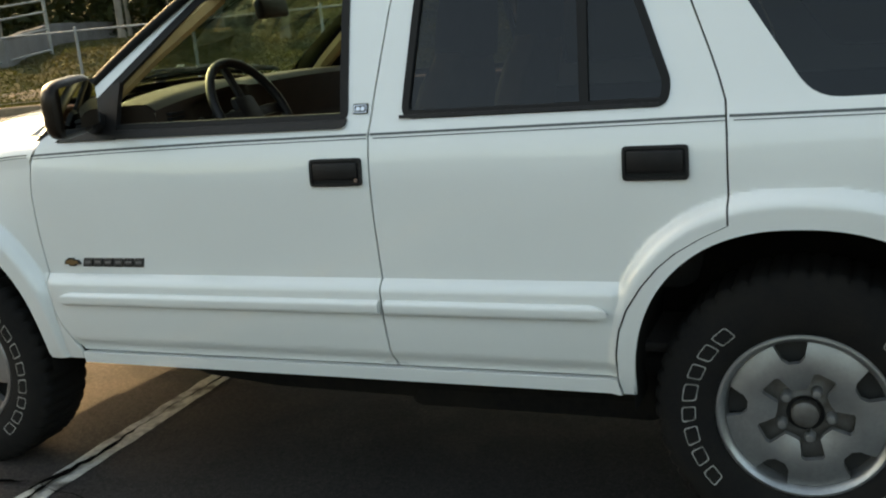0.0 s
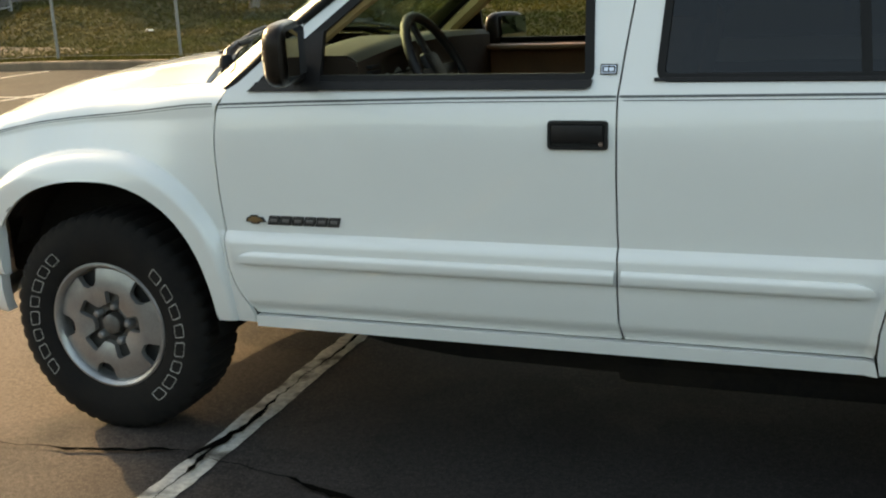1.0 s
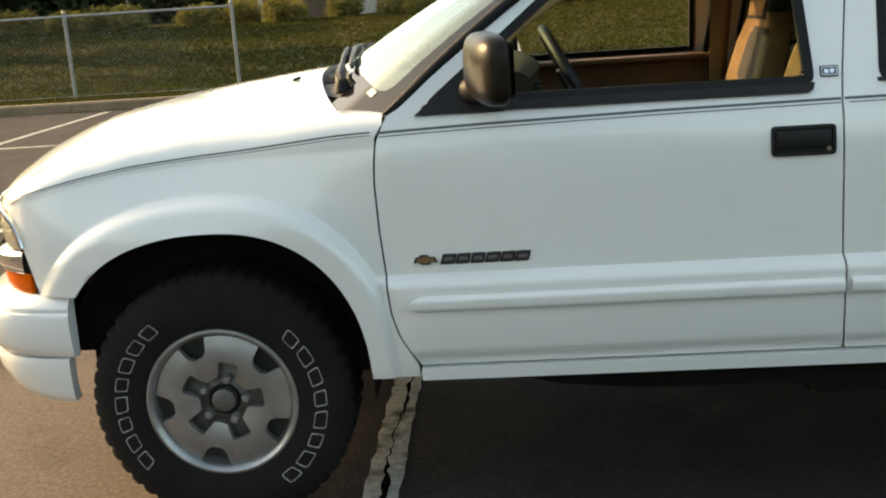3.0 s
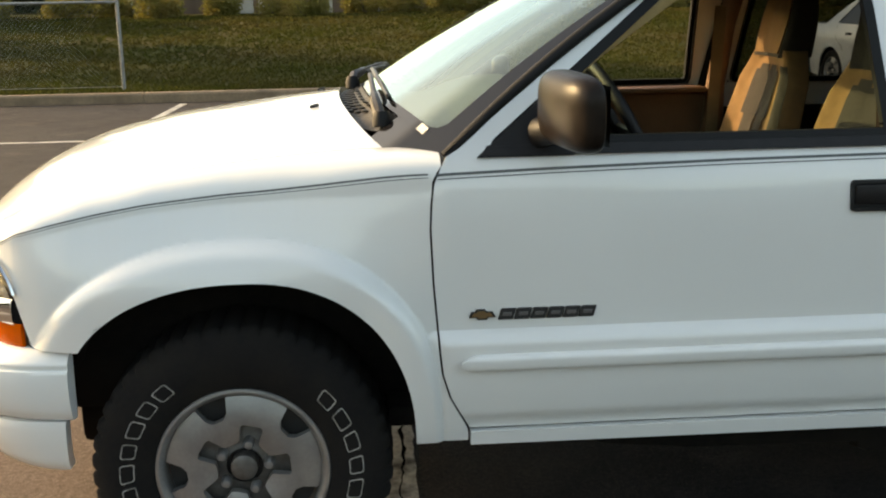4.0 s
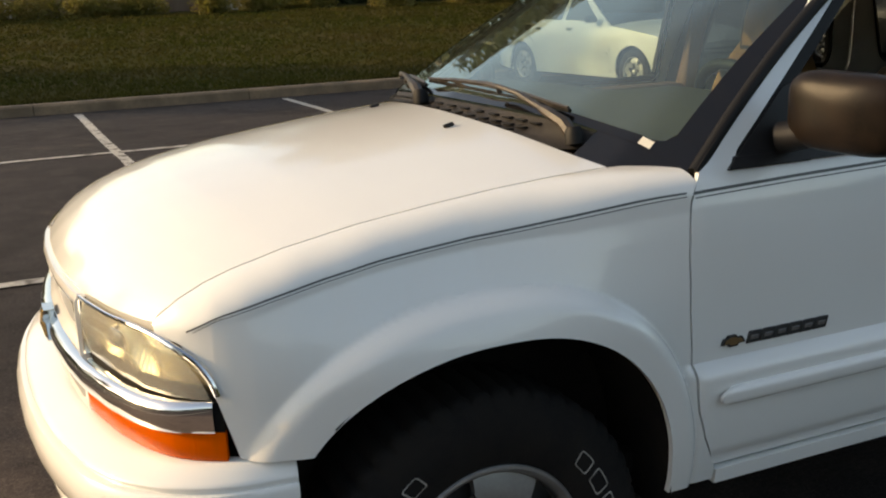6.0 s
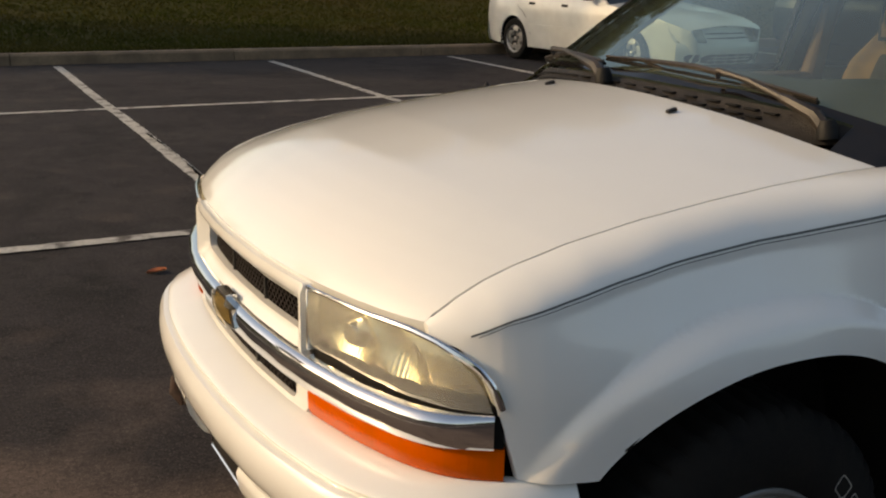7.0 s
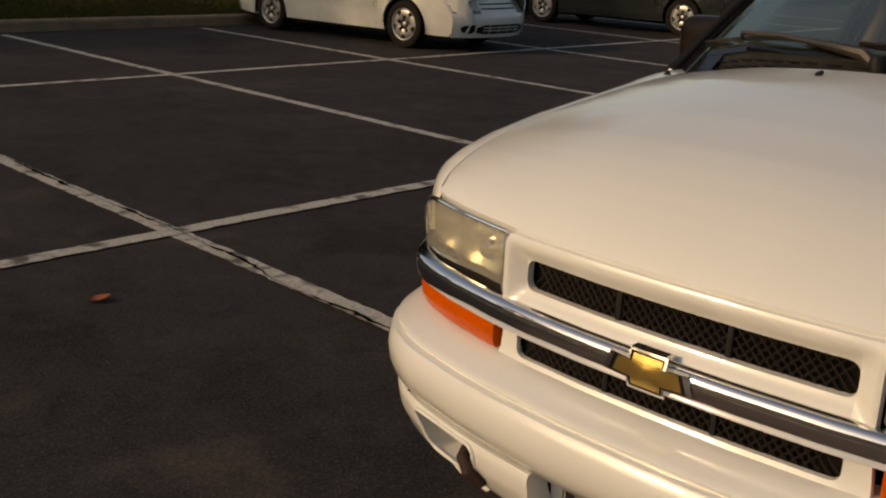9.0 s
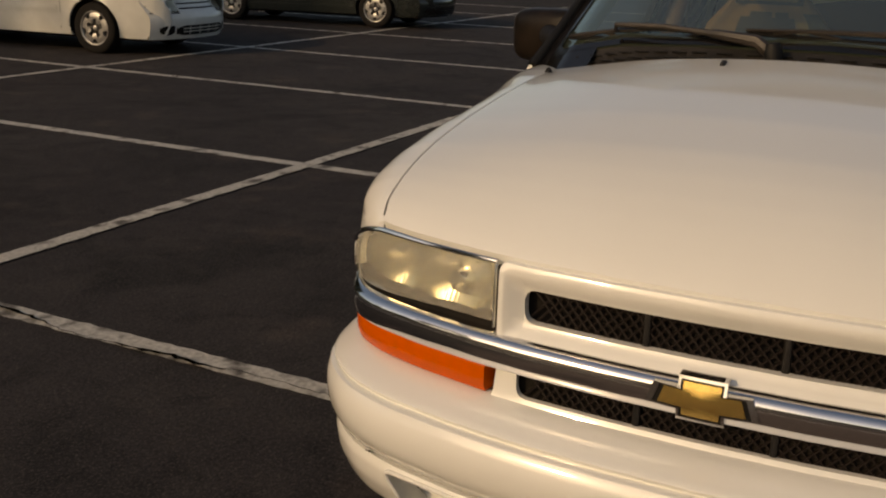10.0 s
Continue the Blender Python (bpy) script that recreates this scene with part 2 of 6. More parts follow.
def glass(name, tint, haze=0.0, sheen=0.07, bend=3.3):
    """A thin pane: clear, with the gloss of glass and, where it is old, a little haze."""
    m = bpy.data.materials.new(name)
    m.use_nodes = True
    t = m.node_tree
    t.nodes.remove(t.nodes["Principled BSDF"])
    clear, gloss, facing, power, scale, mix = (t.nodes.new(k) for k in ("ShaderNodeBsdfTransparent", "ShaderNodeBsdfGlossy", "ShaderNodeLayerWeight", "ShaderNodeMath", "ShaderNodeMath", "ShaderNodeMixShader"))
    clear.inputs["Color"].default_value = (*tint, 1)
    gloss.inputs["Roughness"].default_value = 0.02
    gloss.inputs["Color"].default_value = (*(0.45 + 0.62 * c for c in tint), 1)
    facing.inputs["Blend"].default_value = 0.5
    power.operation, scale.operation = "POWER", "MULTIPLY_ADD"
    power.inputs[1].default_value = bend
    scale.inputs[1].default_value, scale.inputs[2].default_value = 0.90, sheen
    t.links.new(facing.outputs["Facing"], power.inputs[0])
    t.links.new(power.outputs[0], scale.inputs[0])
    t.links.new(scale.outputs[0], mix.inputs[0])
    body = clear.outputs[0]
    if haze:
        soft, part_mix = t.nodes.new("ShaderNodeBsdfDiffuse"), t.nodes.new("ShaderNodeMixShader")
        soft.inputs["Color"].default_value = (*(0.35 + 0.55 * c for c in tint), 1)
        part_mix.inputs[0].default_value = haze
        t.links.new(body, part_mix.inputs[1])
        t.links.new(soft.outputs[0], part_mix.inputs[2])
        body = part_mix.outputs[0]
    t.links.new(body, mix.inputs[1])
    t.links.new(gloss.outputs[0], mix.inputs[2])
    t.links.new(mix.outputs[0], t.nodes["Material Output"].inputs["Surface"])
    return m


clear_glass = glass("windscreen_glass", (0.63, 0.80, 0.66), 0.040, 0.10, 2.3)
lamp_glass = glass("hazed_lamp_lens", (0.985, 0.955, 0.79), 0.26)
dark_glass = glass("privacy_glass", (0.13, 0.146, 0.155), 0.010)
reflector = vary(material("lamp_reflector", (0.93, 0.92, 0.86), 0.27, 1.0), (0.86, 0.82, 0.68), 16, 4, 0.4, 0.7)


# ---- builders ----
def mesh_of(name, bm, mat, smooth=True, edge=40):
    me = bpy.data.meshes.new(name)
    bm.normal_update()
    for f in bm.faces:
        f.smooth = smooth
    if smooth:
        for e in bm.edges:
            if len(e.link_faces) == 2 and e.calc_face_angle(0) > radians(edge):
                e.smooth = False
    bm.to_mesh(me)
    bm.free()
    me.materials.append(mat)
    return me


def part(name, bm, mat, parent, label="", smooth=True, edge=40):
    me = bm if isinstance(bm, bpy.types.Mesh) else mesh_of(name, bm, mat, smooth, edge)
    ob = new(name, me)
    ob.parent = parent
    if label:
        ob["label"] = label
    return ob


def thing(name, label, category, group="", kind="", at=None):
    ob = new(name)
    if at is not None:
        ob.matrix_basis = at
    return tagged(ob, label, category, group, kind)


def single(name, bm, mat, label, category, group="", kind="", smooth=True):
    return tagged(new(name, mesh_of(name, bm, mat, smooth)), label, category, group, kind)


def mirrored(bm):
    """A copy of bm reflected to the other side of the car."""
    out = bm.copy()
    for v in out.verts:
        v.co.y = -v.co.y
    bmesh.ops.reverse_faces(out, faces=out.faces)
    return out


def interp(table, x):
    """The value at x on the straight lines between the table's points."""
    if x <= table[0][0]:
        return table[0][1]
    for (a, va), (b, vb) in zip(table, table[1:]):
        if x <= b:
            return va + (vb - va) * (x - a) / (b - a)
    return table[-1][1]


def smoothstep(a, b, x):
    t = min(1.0, max(0.0, (x - a) / (b - a)))
    return t * t * (3 - 2 * t)


def panel(poly, du, dv, place, flange=0.012, inward=(0, 1, 0)):
    """A sheet with the outline poly (or several outlines, the inner ones holes), cut into cells and bent by place(u, v); its rim is turned inward."""
    outlines = poly if isinstance(poly[0], list) else [poly]
    edges = []
    for line in outlines:
        for p, q in zip(line, line[1:] + line[:1]):
            if abs(p[0] - q[0]) > 1e-6:
                edges.append((p, q) if p[0] < q[0] else (q, p))
    u0, u1 = min(e[0][0] for e in edges), max(e[1][0] for e in edges)
    nu = max(1, math.ceil((u1 - u0) / du))
    marks = sorted([u0 + (u1 - u0) * k / nu for k in range(nu + 1)] + [p[0] for line in outlines for p in line])
    cuts = [marks[0]]
    for m in marks[1:]:
        if m - cuts[-1] > 2e-4:
            cuts.append(m)
    bm = bmesh.new()
    made = {}

    def vert(u, v):
        key = (round(u, 5), round(v, 5))
        if key not in made:
            made[key] = bm.verts.new(place(*key))
        return made[key]

    for a, b in zip(cuts, cuts[1:]):
        mid = (a + b) / 2
        across = []
        for p, q in edges:
            if p[0] <= mid < q[0]:
                k = (q[1] - p[1]) / (q[0] - p[0])
                across.append((p[1] + k * (mid - p[0]), p[1] + k * (a - p[0]), p[1] + k * (b - p[0])))
        across.sort()
        for lo, hi in zip(across[::2], across[1::2]):
            la, lb, ha, hb = lo[1], lo[2], max(hi[1], lo[1]), max(hi[2], lo[2])
            j = math.floor(min(la, lb) / dv)
            while j * dv < max(ha, hb):
                z0, z1 = j * dv, (j + 1) * dv
                j += 1
                cell = []
                for corner in clip_band([(a, la), (b, lb), (b, hb), (a, ha)], z0, z1):
                    v = vert(*corner)
                    if v not in cell:
                        cell.append(v)
                if len(cell) > 2:
                    try:
                        bm.faces.new(cell)
                    except ValueError:
                        pass
    bmesh.ops.remove_doubles(bm, verts=bm.verts, dist=2e-5)
    if flange:
        rim = [e for e in bm.edges if e.is_boundary]
        for e in rim:
            e.smooth = False
        move = Vector(inward) * flange
        for v in bmesh.ops.extrude_edge_only(bm, edges=rim)["geom"]:
            if isinstance(v, bmesh.types.BMVert):
                v.co += move
    return bm


def clip_band(poly, lo, hi):
    """The part of a convex polygon whose second coordinate lies between lo and hi."""
    for val, sign in ((lo, 1), (hi, -1)):
        out = []
        for p, q in zip(poly, poly[1:] + poly[:1]):
            dp, dq = sign * (p[1] - val), sign * (q[1] - val)
            if dp >= 0:
                out.append(p)
            if dp * dq < 0:
                k = dp / (dp - dq)
                out.append((p[0] + k * (q[0] - p[0]), val))
        poly = out
        if len(poly) < 3:
            return []
    return poly


def sheet(nu, nv, place):
    """A grid of (nu x nv) cells; place(u, v) for u, v in 0..1."""
    bm = bmesh.new()
    rows = [[bm.verts.new(place(i / nu, j / nv)) for i in range(nu + 1)] for j in range(nv + 1)]
    for j in range(nv):
        for i in range(nu):
            bm.faces.new((rows[j][i], rows[j][i + 1], rows[j + 1][i + 1], rows[j + 1][i]))
    return bm


def box(lo, hi, bevel=0.0, seg=2):
    bm = bmesh.new()
    bmesh.ops.create_cube(bm, size=1)
    for v in bm.verts:
        v.co = [lo[k] + (v.co[k] + 0.5) * (hi[k] - lo[k]) for k in range(3)]
    if bevel:
        bmesh.ops.bevel(bm, geom=bm.edges, offset=bevel, segments=seg, affect="EDGES", profile=0.5)
    return bm


def join(*bms):
    out = bms[0]
    for b in bms[1:]:
        me = bpy.data.meshes.new("tmp")
        b.to_mesh(me)
        b.free()
        out.from_mesh(me)
        bpy.data.meshes.remove(me)
    return out


def moved(bm, m):
    bmesh.ops.transform(bm, matrix=m, verts=bm.verts)
    return bm


def tube(points, radius, sides=8, closed=False):
    """A round bar along points; radius a number or one for each point."""
    bm = bmesh.new()
    pts = [Vector(p) for p in points]
    rings = []
    side = None
    for i, p in enumerate(pts):
        a = pts[i - 1] if i or closed else p
        b = pts[(i + 1) % len(pts)] if i < len(pts) - 1 or closed else p
        d = (b - a).normalized()
        side = d.orthogonal().normalized() if side is None else (side - d * side.dot(d)).normalized()
        up = d.cross(side)
        r = radius[i] if isinstance(radius, (list, tuple)) else radius
        rings.append([bm.verts.new(p + r * (math.cos(k) * side + math.sin(k) * up)) for k in (2 * math.pi * n / sides for n in range(sides))])
    for i in range(len(rings) - (0 if closed else 1)):
        a, b = rings[i], rings[(i + 1) % len(rings)]
        for k in range(sides):
            bm.faces.new((a[k], a[(k + 1) % sides], b[(k + 1) % sides], b[k]))
    if not closed:
        bm.faces.new(rings[0][::-1])
        bm.faces.new(rings[-1])
    return bm


def lathe(profile, n, axis_point=(0, 0, 0), wobble=None):
    """profile of (radius, y) turned about the y axis."""
    bm = bmesh.new()
    rings = []
    for r, y in profile:
        ring = []
        for k in range(n):
            a = 2 * math.pi * k / n
            rr = r + (wobble(k, r, y) if wobble else 0)
            ring.append(bm.verts.new((axis_point[0] + rr * math.cos(a), axis_point[1] + y, axis_point[2] + rr * math.sin(a))))
        rings.append(ring)
    for a, b in zip(rings, rings[1:]):
        for k in range(n):
            bm.faces.new((a[k], b[k], b[(k + 1) % n], a[(k + 1) % n]))
    return bm


def arc(cx, cz, r, a0, a1, n=24):
    return [(cx + r * math.cos(radians(a0 + (a1 - a0) * k / n)), cz + r * math.sin(radians(a0 + (a1 - a0) * k / n))) for k in range(n + 1)]


def rounded(points, r=0.03, n=5):
    """A polygon with its corners rounded."""
    out = []
    for i, p in enumerate(points):
        p, a, b = Vector(p), Vector(points[i - 1]), Vector(points[(i + 1) % len(points)])
        k = min(r, 0.45 * (a - p).length, 0.45 * (b - p).length)
        s, e = p + (a - p).normalized() * k, p + (b - p).normalized() * k
        for j in range(n + 1):
            t = j / n
            out.append(tuple((1 - t) ** 2 * s + 2 * t * (1 - t) * p + t * t * e))
    return out


def inset(points, d):
    """A polygon (counter-clockwise) drawn in by d."""
    n = len(points)
    out = []
    for i in range(n):
        p, a, b = (Vector(points[k % n]) for k in (i, i - 1, i + 1))
        t = (b - a)
        if t.length < 1e-9:
            out.append(tuple(p))
            continue
        t.normalize()
        out.append((p.x - t.y * d, p.y + t.x * d))
    return out


def ring(outer, inner):
    """Two outlines, the second a hole in the first."""
    return [list(outer), list(inner)]


# ---- ground ----
STALL, FIRST = 2.92, 0.445
LANES = [FIRST + STALL * k for k in range(-5, 8)]
ROW_NEAR, ROW_FAR, KERB = 3.47, 8.33, 12.7

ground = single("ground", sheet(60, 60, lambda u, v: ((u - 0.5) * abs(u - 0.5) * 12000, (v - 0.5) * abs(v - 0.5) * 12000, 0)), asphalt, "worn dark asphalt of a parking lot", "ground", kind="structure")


def stripe(a, b, width, seed):
    """A painted line with ragged, worn edges."""
    rnd = random.Random(seed)
    a, b = Vector(a), Vector(b)
    n = max(2, int((b - a).length / 0.05))
    d = (b - a).normalized()
    s = Vector((-d.y, d.x))
    bm = bmesh.new()
    rows = []
    for i in range(n + 1):
        p = a + (b - a) * i / n
        wob = 0.006 * math.sin(i * 0.07 + seed)
        rows.append([bm.verts.new((*(p + s * (side * width / 2 + wob + rnd.uniform(-0.006, 0.006))), 0.004)) for side in (-1, 1)])
    for p, q in zip(rows, rows[1:]):
        bm.faces.new((p[0], q[0], q[1], p[1]))
    return bm


for k, x in enumerate(LANES):
    single("parking_line", stripe((x - 0.115, -6.0), (x + 0.095, KERB - 0.25), 0.105, k), paint_line, "worn white painted parking line on asphalt", "parking line", "parking lines", "structure", False)
for k, y in enumerate((ROW_NEAR, ROW_FAR)):
    ob = single("parking_line", stripe((-16, y), (22, y), 0.105, 40 + k), paint_line, "long worn white painted line across the stalls", "parking line", "parking lines", "structure", False)
    ob.location.z = 0.004


def crack(points, width, seed):
    rnd = random.Random(seed)
    bm = bmesh.new()
    rows = []
    pts = [Vector(p) for p in points]
    for a, b in zip(pts, pts[1:]):
        n = max(2, int((b - a).length / 0.03))
        s = Vector((-(b - a).y, (b - a).x)).normalized()
        for i in range(n):
            p = a + (b - a) * i / n + s * rnd.uniform(-0.006, 0.006) + s * 0.014 * noise.noise((*(p0 * 6 for p0 in (a + (b - a) * i / n)), seed))
            w = width * rnd.uniform(0.25, 1.0) * (0.25 + 1.1 * smoothstep(-0.15, 0.3, noise.noise((p.x * 2.1, p.y * 2.1, seed + 0.5))))
            rows.append([bm.verts.new((*(p + s * w * side), 0.0102)) for side in (-0.5, 0.5)])
    for p, q in zip(rows, rows[1:]):
        bm.faces.new((p[0], p[1], q[1], q[0]))
    return bm


CRACKS = [
    ([(-1.6, -0.90), (-1.05, -1.04), (-0.52, -1.02), (-0.25, -1.015), (-0.10, -1.0), (0.07, -0.975), (0.22, -0.925), (0.33, -0.915), (0.45, -0.945), (0.56, -0.97), (0.70, -1.0), (0.85, -1.05), (1.25, -1.13), (1.7, -1.30)], 0.025, 1),
    ([(FIRST - 0.09, -2.2), (FIRST - 0.05, -1.2), (FIRST - 0.055, -0.6), (FIRST - 0.03, 0.4), (0.392, 1.3), (0.388, 1.64), (0.394, 1.80), (0.380, 1.94), (0.392, 2.06), (0.378, 2.24), (0.380, 2.52), (0.425, 2.79), (0.447, 2.94), (0.435, 3.19), (FIRST + 0.02, ROW_NEAR)], 0.023, 2),
    ([(0.352, -0.97), (0.366, -0.88), (0.380, -0.80), (0.400, -0.70)], 0.030, 7),
    ([(FIRST + 0.02, ROW_NEAR), (FIRST + 0.01, 4.6), (FIRST + 0.06, 5.9), (FIRST + 0.05, 6.8)], 0.022, 3),
    ([(-0.98, -0.62), (-0.80, -0.66), (-0.66, -0.64)], 0.009, 5),
    ([(-1.02, -0.98), (-0.93, -0.80), (-0.86, -0.66)], 0.007, 6),
    ([(FIRST + 2 * STALL, 4.2), (FIRST + 2 * STALL + 0.02, 6.0), (FIRST + 2 * STALL, 8.0)], 0.01, 4),
]
for pts, w, s in CRACKS:
    single("asphalt_crack", crack(pts, w, s), crack_dark, "dark jagged crack in the asphalt", "crack", "asphalt cracks", "structure", False)


def bank_height(x, y):
    d = max(0.0, y - KERB - 0.18)
    rise = 0.80 + 0.18 * smoothstep(-4, -22, x)
    return 0.14 + rise * smoothstep(0, 20, d) + 0.05 * noise.noise((x * 0.35, y * 0.35, 0)) * smoothstep(0, 1.5, d)


def kerb_line(x):
    """The kerb's face: straight, then bending towards the lot at its far end."""
    return KERB - 5.5 * smoothstep(-11.0, -19.0, x) ** 1.3


def kerb_piece(x0, x1):
    prof = [(0, 0), (0.005, 0.12), (0.03, 0.15), (0.15, 0.155), (0.18, 0.14), (0.18, 0)]
    n = 6
    bm = bmesh.new()
    rows = [[bm.verts.new((x0 + (x1 - x0) * i / n, kerb_line(x0 + (x1 - x0) * i / n) + p[0], p[1])) for p in prof] for i in range(n + 1)]
    for a, b in zip(rows, rows[1:]):
        for k in range(len(prof) - 1):
            bm.faces.new((a[k], b[k], b[k + 1], a[k + 1]))
    bm.faces.new(rows[0])
    bm.faces.new(rows[-1][::-1])
    return bm


kerb = thing("kerb", "long concrete kerb between parking lot and grass", "kerb", kind="structure")
x = -24.0
while x < 24:
    part("kerb_stone", kerb_piece(x + 0.006, x + 2.994), concrete, kerb, edge=30)
    x += 3.0

bank = single("ground_bank", sheet(150, 80, lambda u, v: (lambda X, Y: (X, Y, bank_height(X, Y + (KERB - kerb_line(X)))))(-60 + 120 * u, kerb_line(-60 + 120 * u) + 0.17 + 60 * v ** 1.6)), grass_soil, "gently rising grassy bank behind the kerb", "grass bank", kind="structure")


def blades(count, seed):
    rnd = np.random.RandomState(seed)
    x = rnd.uniform(-26, 20, count)
    y0 = np.array([kerb_line(a) for a in x])
    y = y0 + 0.2 + 22 * rnd.uniform(0, 1, count) ** 1.7
    z = np.array([bank_height(a, b + KERB - c) for a, b, c in zip(x, y, y0)])
    h, w = rnd.uniform(0.025, 0.075, count) * (1 + 0.6 * (rnd.uniform(0, 1, count) > 0.96)), rnd.uniform(0.010, 0.024, count) * (1 + (y - y0) / 8)
    a = rnd.uniform(0, math.pi, count)
    lean = rnd.normal(0, 0.045, (count, 2))
    p = np.stack([x, y, z], 1)
    s = np.stack([np.cos(a) * w, np.sin(a) * w, 0 * w], 1)
    tip = p + np.stack([lean[:, 0], lean[:, 1], h], 1)
    co = np.stack([p - s, p + s, tip], 1).reshape(-1, 3)
    me = bpy.data.meshes.new("grass")
    me.from_pydata(co.tolist(), [], np.arange(count * 3).reshape(-1, 3).tolist())
    me.materials.append(grass_green)
    return me


tagged(new("grass", blades(120000, 3)), "short mixed green and dry grass on the bank", "grass", kind="stuff")


# a dry leaf lying on the asphalt
single("dry_leaf", sheet(6, 4, lambda u, v: (-0.31 + 0.045 * (2 * u - 1) + 0.01 * v, 2.80 + 0.028 * (2 * v - 1) * math.sin(math.pi * (0.06 + 0.88 * u)), 0.004 + 0.012 * (2 * v - 1) ** 2 + 0.006 * u)), material("dry_leaf_brown", (0.42, 0.13, 0.05), 0.8), "small curled reddish dry leaf on the asphalt", "leaf")

# a scrap of white paper on the bank
def scrap(u, v):
    x, y = -13.3 + 0.17 * (u - 0.5), 18.8 + 0.16 * (v - 0.5)
    return (x, y, bank_height(x, y + KERB - kerb_line(x)) + 0.05 + 0.05 * noise.noise((u * 3, v * 3, 4)) + 0.04 * math.sin(3 * u))


single("paper_scrap", sheet(6, 6, scrap), paper, "crumpled white scrap of paper lying in the grass", "litter")

# ---- the white sport utility vehicle: its surfaces ----
AXLE_R, WHEEL_Z = 2.718, 0.362
FRONT_C, REAR_C, ARCH_IN, ARCH_OUT = 0.022, 2.712, 0.466, 0.566
WIDTH = [(0.36, 0.775), (0.40, 0.79), (0.45, 0.805), (0.55, 0.823), (0.65, 0.832), (0.75, 0.837), (0.9, 0.840), (0.98, 0.838), (1.04, 0.830), (1.09, 0.817), (1.115, 0.806), (1.135, 0.795), (1.2, 0.772), (1.4, 0.690), (1.56, 0.615)]
TAPER = [(-0.64, 0.235), (-0.62, 0.205), (-0.605, 0.182), (-0.58, 0.148), (-0.56, 0.123), (-0.51, 0.080), (-0.45, 0.052), (-0.38, 0.034), (-0.25, 0.018), (0, 0.005), (0.25, 0), (2.6, 0), (3.2, 0.01), (3.6, 0.04), (3.8, 0.09)]
GAP_Z = [(-0.64, 0.893), (-0.621, 0.908), (-0.60, 0.926), (-0.583, 0.943), (-0.55, 0.967), (-0.5, 0.992), (-0.45, 1.010), (-0.35, 1.037), (-0.2, 1.065), (-0.05, 1.085), (0.1, 1.102), (0.25, 1.114), (0.36, 1.119), (0.5, 1.120)]
PIN_Z = [(-0.56, 0.928), (-0.545, 0.937), (-0.5, 0.961), (-0.4, 0.985), (-0.3, 1.005), (-0.2, 1.021), (-0.1, 1.031), (0, 1.040), (0.15, 1.050), (0.3, 1.059), (0.45, 1.068), (0.507, 1.072), (0.753, 1.079), (1.179, 1.087), (1.631, 1.091), (2.549, 1.098), (3.6, 1.098)]
WING_LEAN = [(-0.6, 0.0), (-0.5, 0.024), (-0.4, 0.044), (-0.3, 0.056), (-0.15, 0.065), (0, 0.066), (0.15, 0.050), (0.3, 0.027), (0.45, 0.006), (0.5, 0.0)]


def gap_y(x):
    return interp([(-0.63, 0.622), (-0.61, 0.650), (-0.56, 0.664), (-0.4, 0.672), (0.1, 0.680), (0.5, 0.69)], x)


# centre, and reach ahead of and behind it, of the two squarish wheel openings
ARCHES = {FRONT_C: (0.035, 0.47, 0.385), REAR_C: (2.712, 0.394, 0.42)}


def wheel_arch(axle, a, grow=0.0):
    cx, ahead, behind = ARCHES[axle]
    c, s = math.cos(radians(a)), math.sin(radians(a))
    return (cx + math.copysign(abs(c) ** 0.87, c) * ((behind if c > 0 else ahead) + grow), 0.42 + (0.423 + grow) * abs(s) ** 0.87)


def flare(x, z):
    best = 0.0
    for c in (FRONT_C, REAR_C):
        cx, ahead, behind = ARCHES[c]
        dx, dz = (x - cx) / (behind if x > cx else ahead), max(0.0, z - 0.42) / 0.423
        t = ((abs(dx) ** 2.3 + dz ** 2.3) ** (1 / 2.3) - 1) * 0.42 / (ARCH_OUT - ARCH_IN)
        lip = 0.041 - 0.020 * smoothstep(-0.12, -0.42, x)
        best = max(best, lip * (1 - min(1.0, max(0.0, (t - 0.46) / 0.42)) ** 2.4))
    if 0.3 < x < 2.5:
        band = 0.031 * (1 - min(1.0, max(0.0, (z - 0.664) / 0.038)) ** 2.3) * smoothstep(0.44, 0.50, x) * (1 - smoothstep(2.27, 2.34, x))
        best = max(best, band)
    return best


def half_width(x, z):
    w = interp(WIDTH, z) - interp(TAPER, x)
    # the curved tables are smoothed by averaging a little to both sides
    w = 0.5 * w + 0.25 * (interp(WIDTH, z - 0.02) + interp(WIDTH, z + 0.02)) - 0.25 * (interp(TAPER, x - 0.02) + interp(TAPER, x + 0.02))
    return w + flare(x, z) - interp(WING_LEAN, x) * smoothstep(0.80, 1.04, z)


def side(x, q):
    return Vector((x, -half_width(x, q), q))


def fender_side(x, q):
    """The front wing: upright below, rolled over to the bonnet gap above."""
    q0 = interp(PIN_Z, x) - 0.03
    if q <= q0:
        return side(x, q)
    t = min(1.0, (q - q0) / 0.17) * radians(82)
    square = 1 - 0.38 * smoothstep(0.05, 0.45, x)
    w0, gy, gz = half_width(x, q0), gap_y(x), interp(GAP_Z, x)
    return Vector((x, -(gy + (w0 - gy) * max(0.0, (math.cos(t) - math.cos(radians(82))) / (1 - math.cos(radians(82)))) ** square), q0 + (gz - q0) * (math.sin(t) / math.sin(radians(82))) ** square))


def lifted(f, d):
    return lambda x, q: f(x, q) + Vector((0, -d, 0.3 * d))


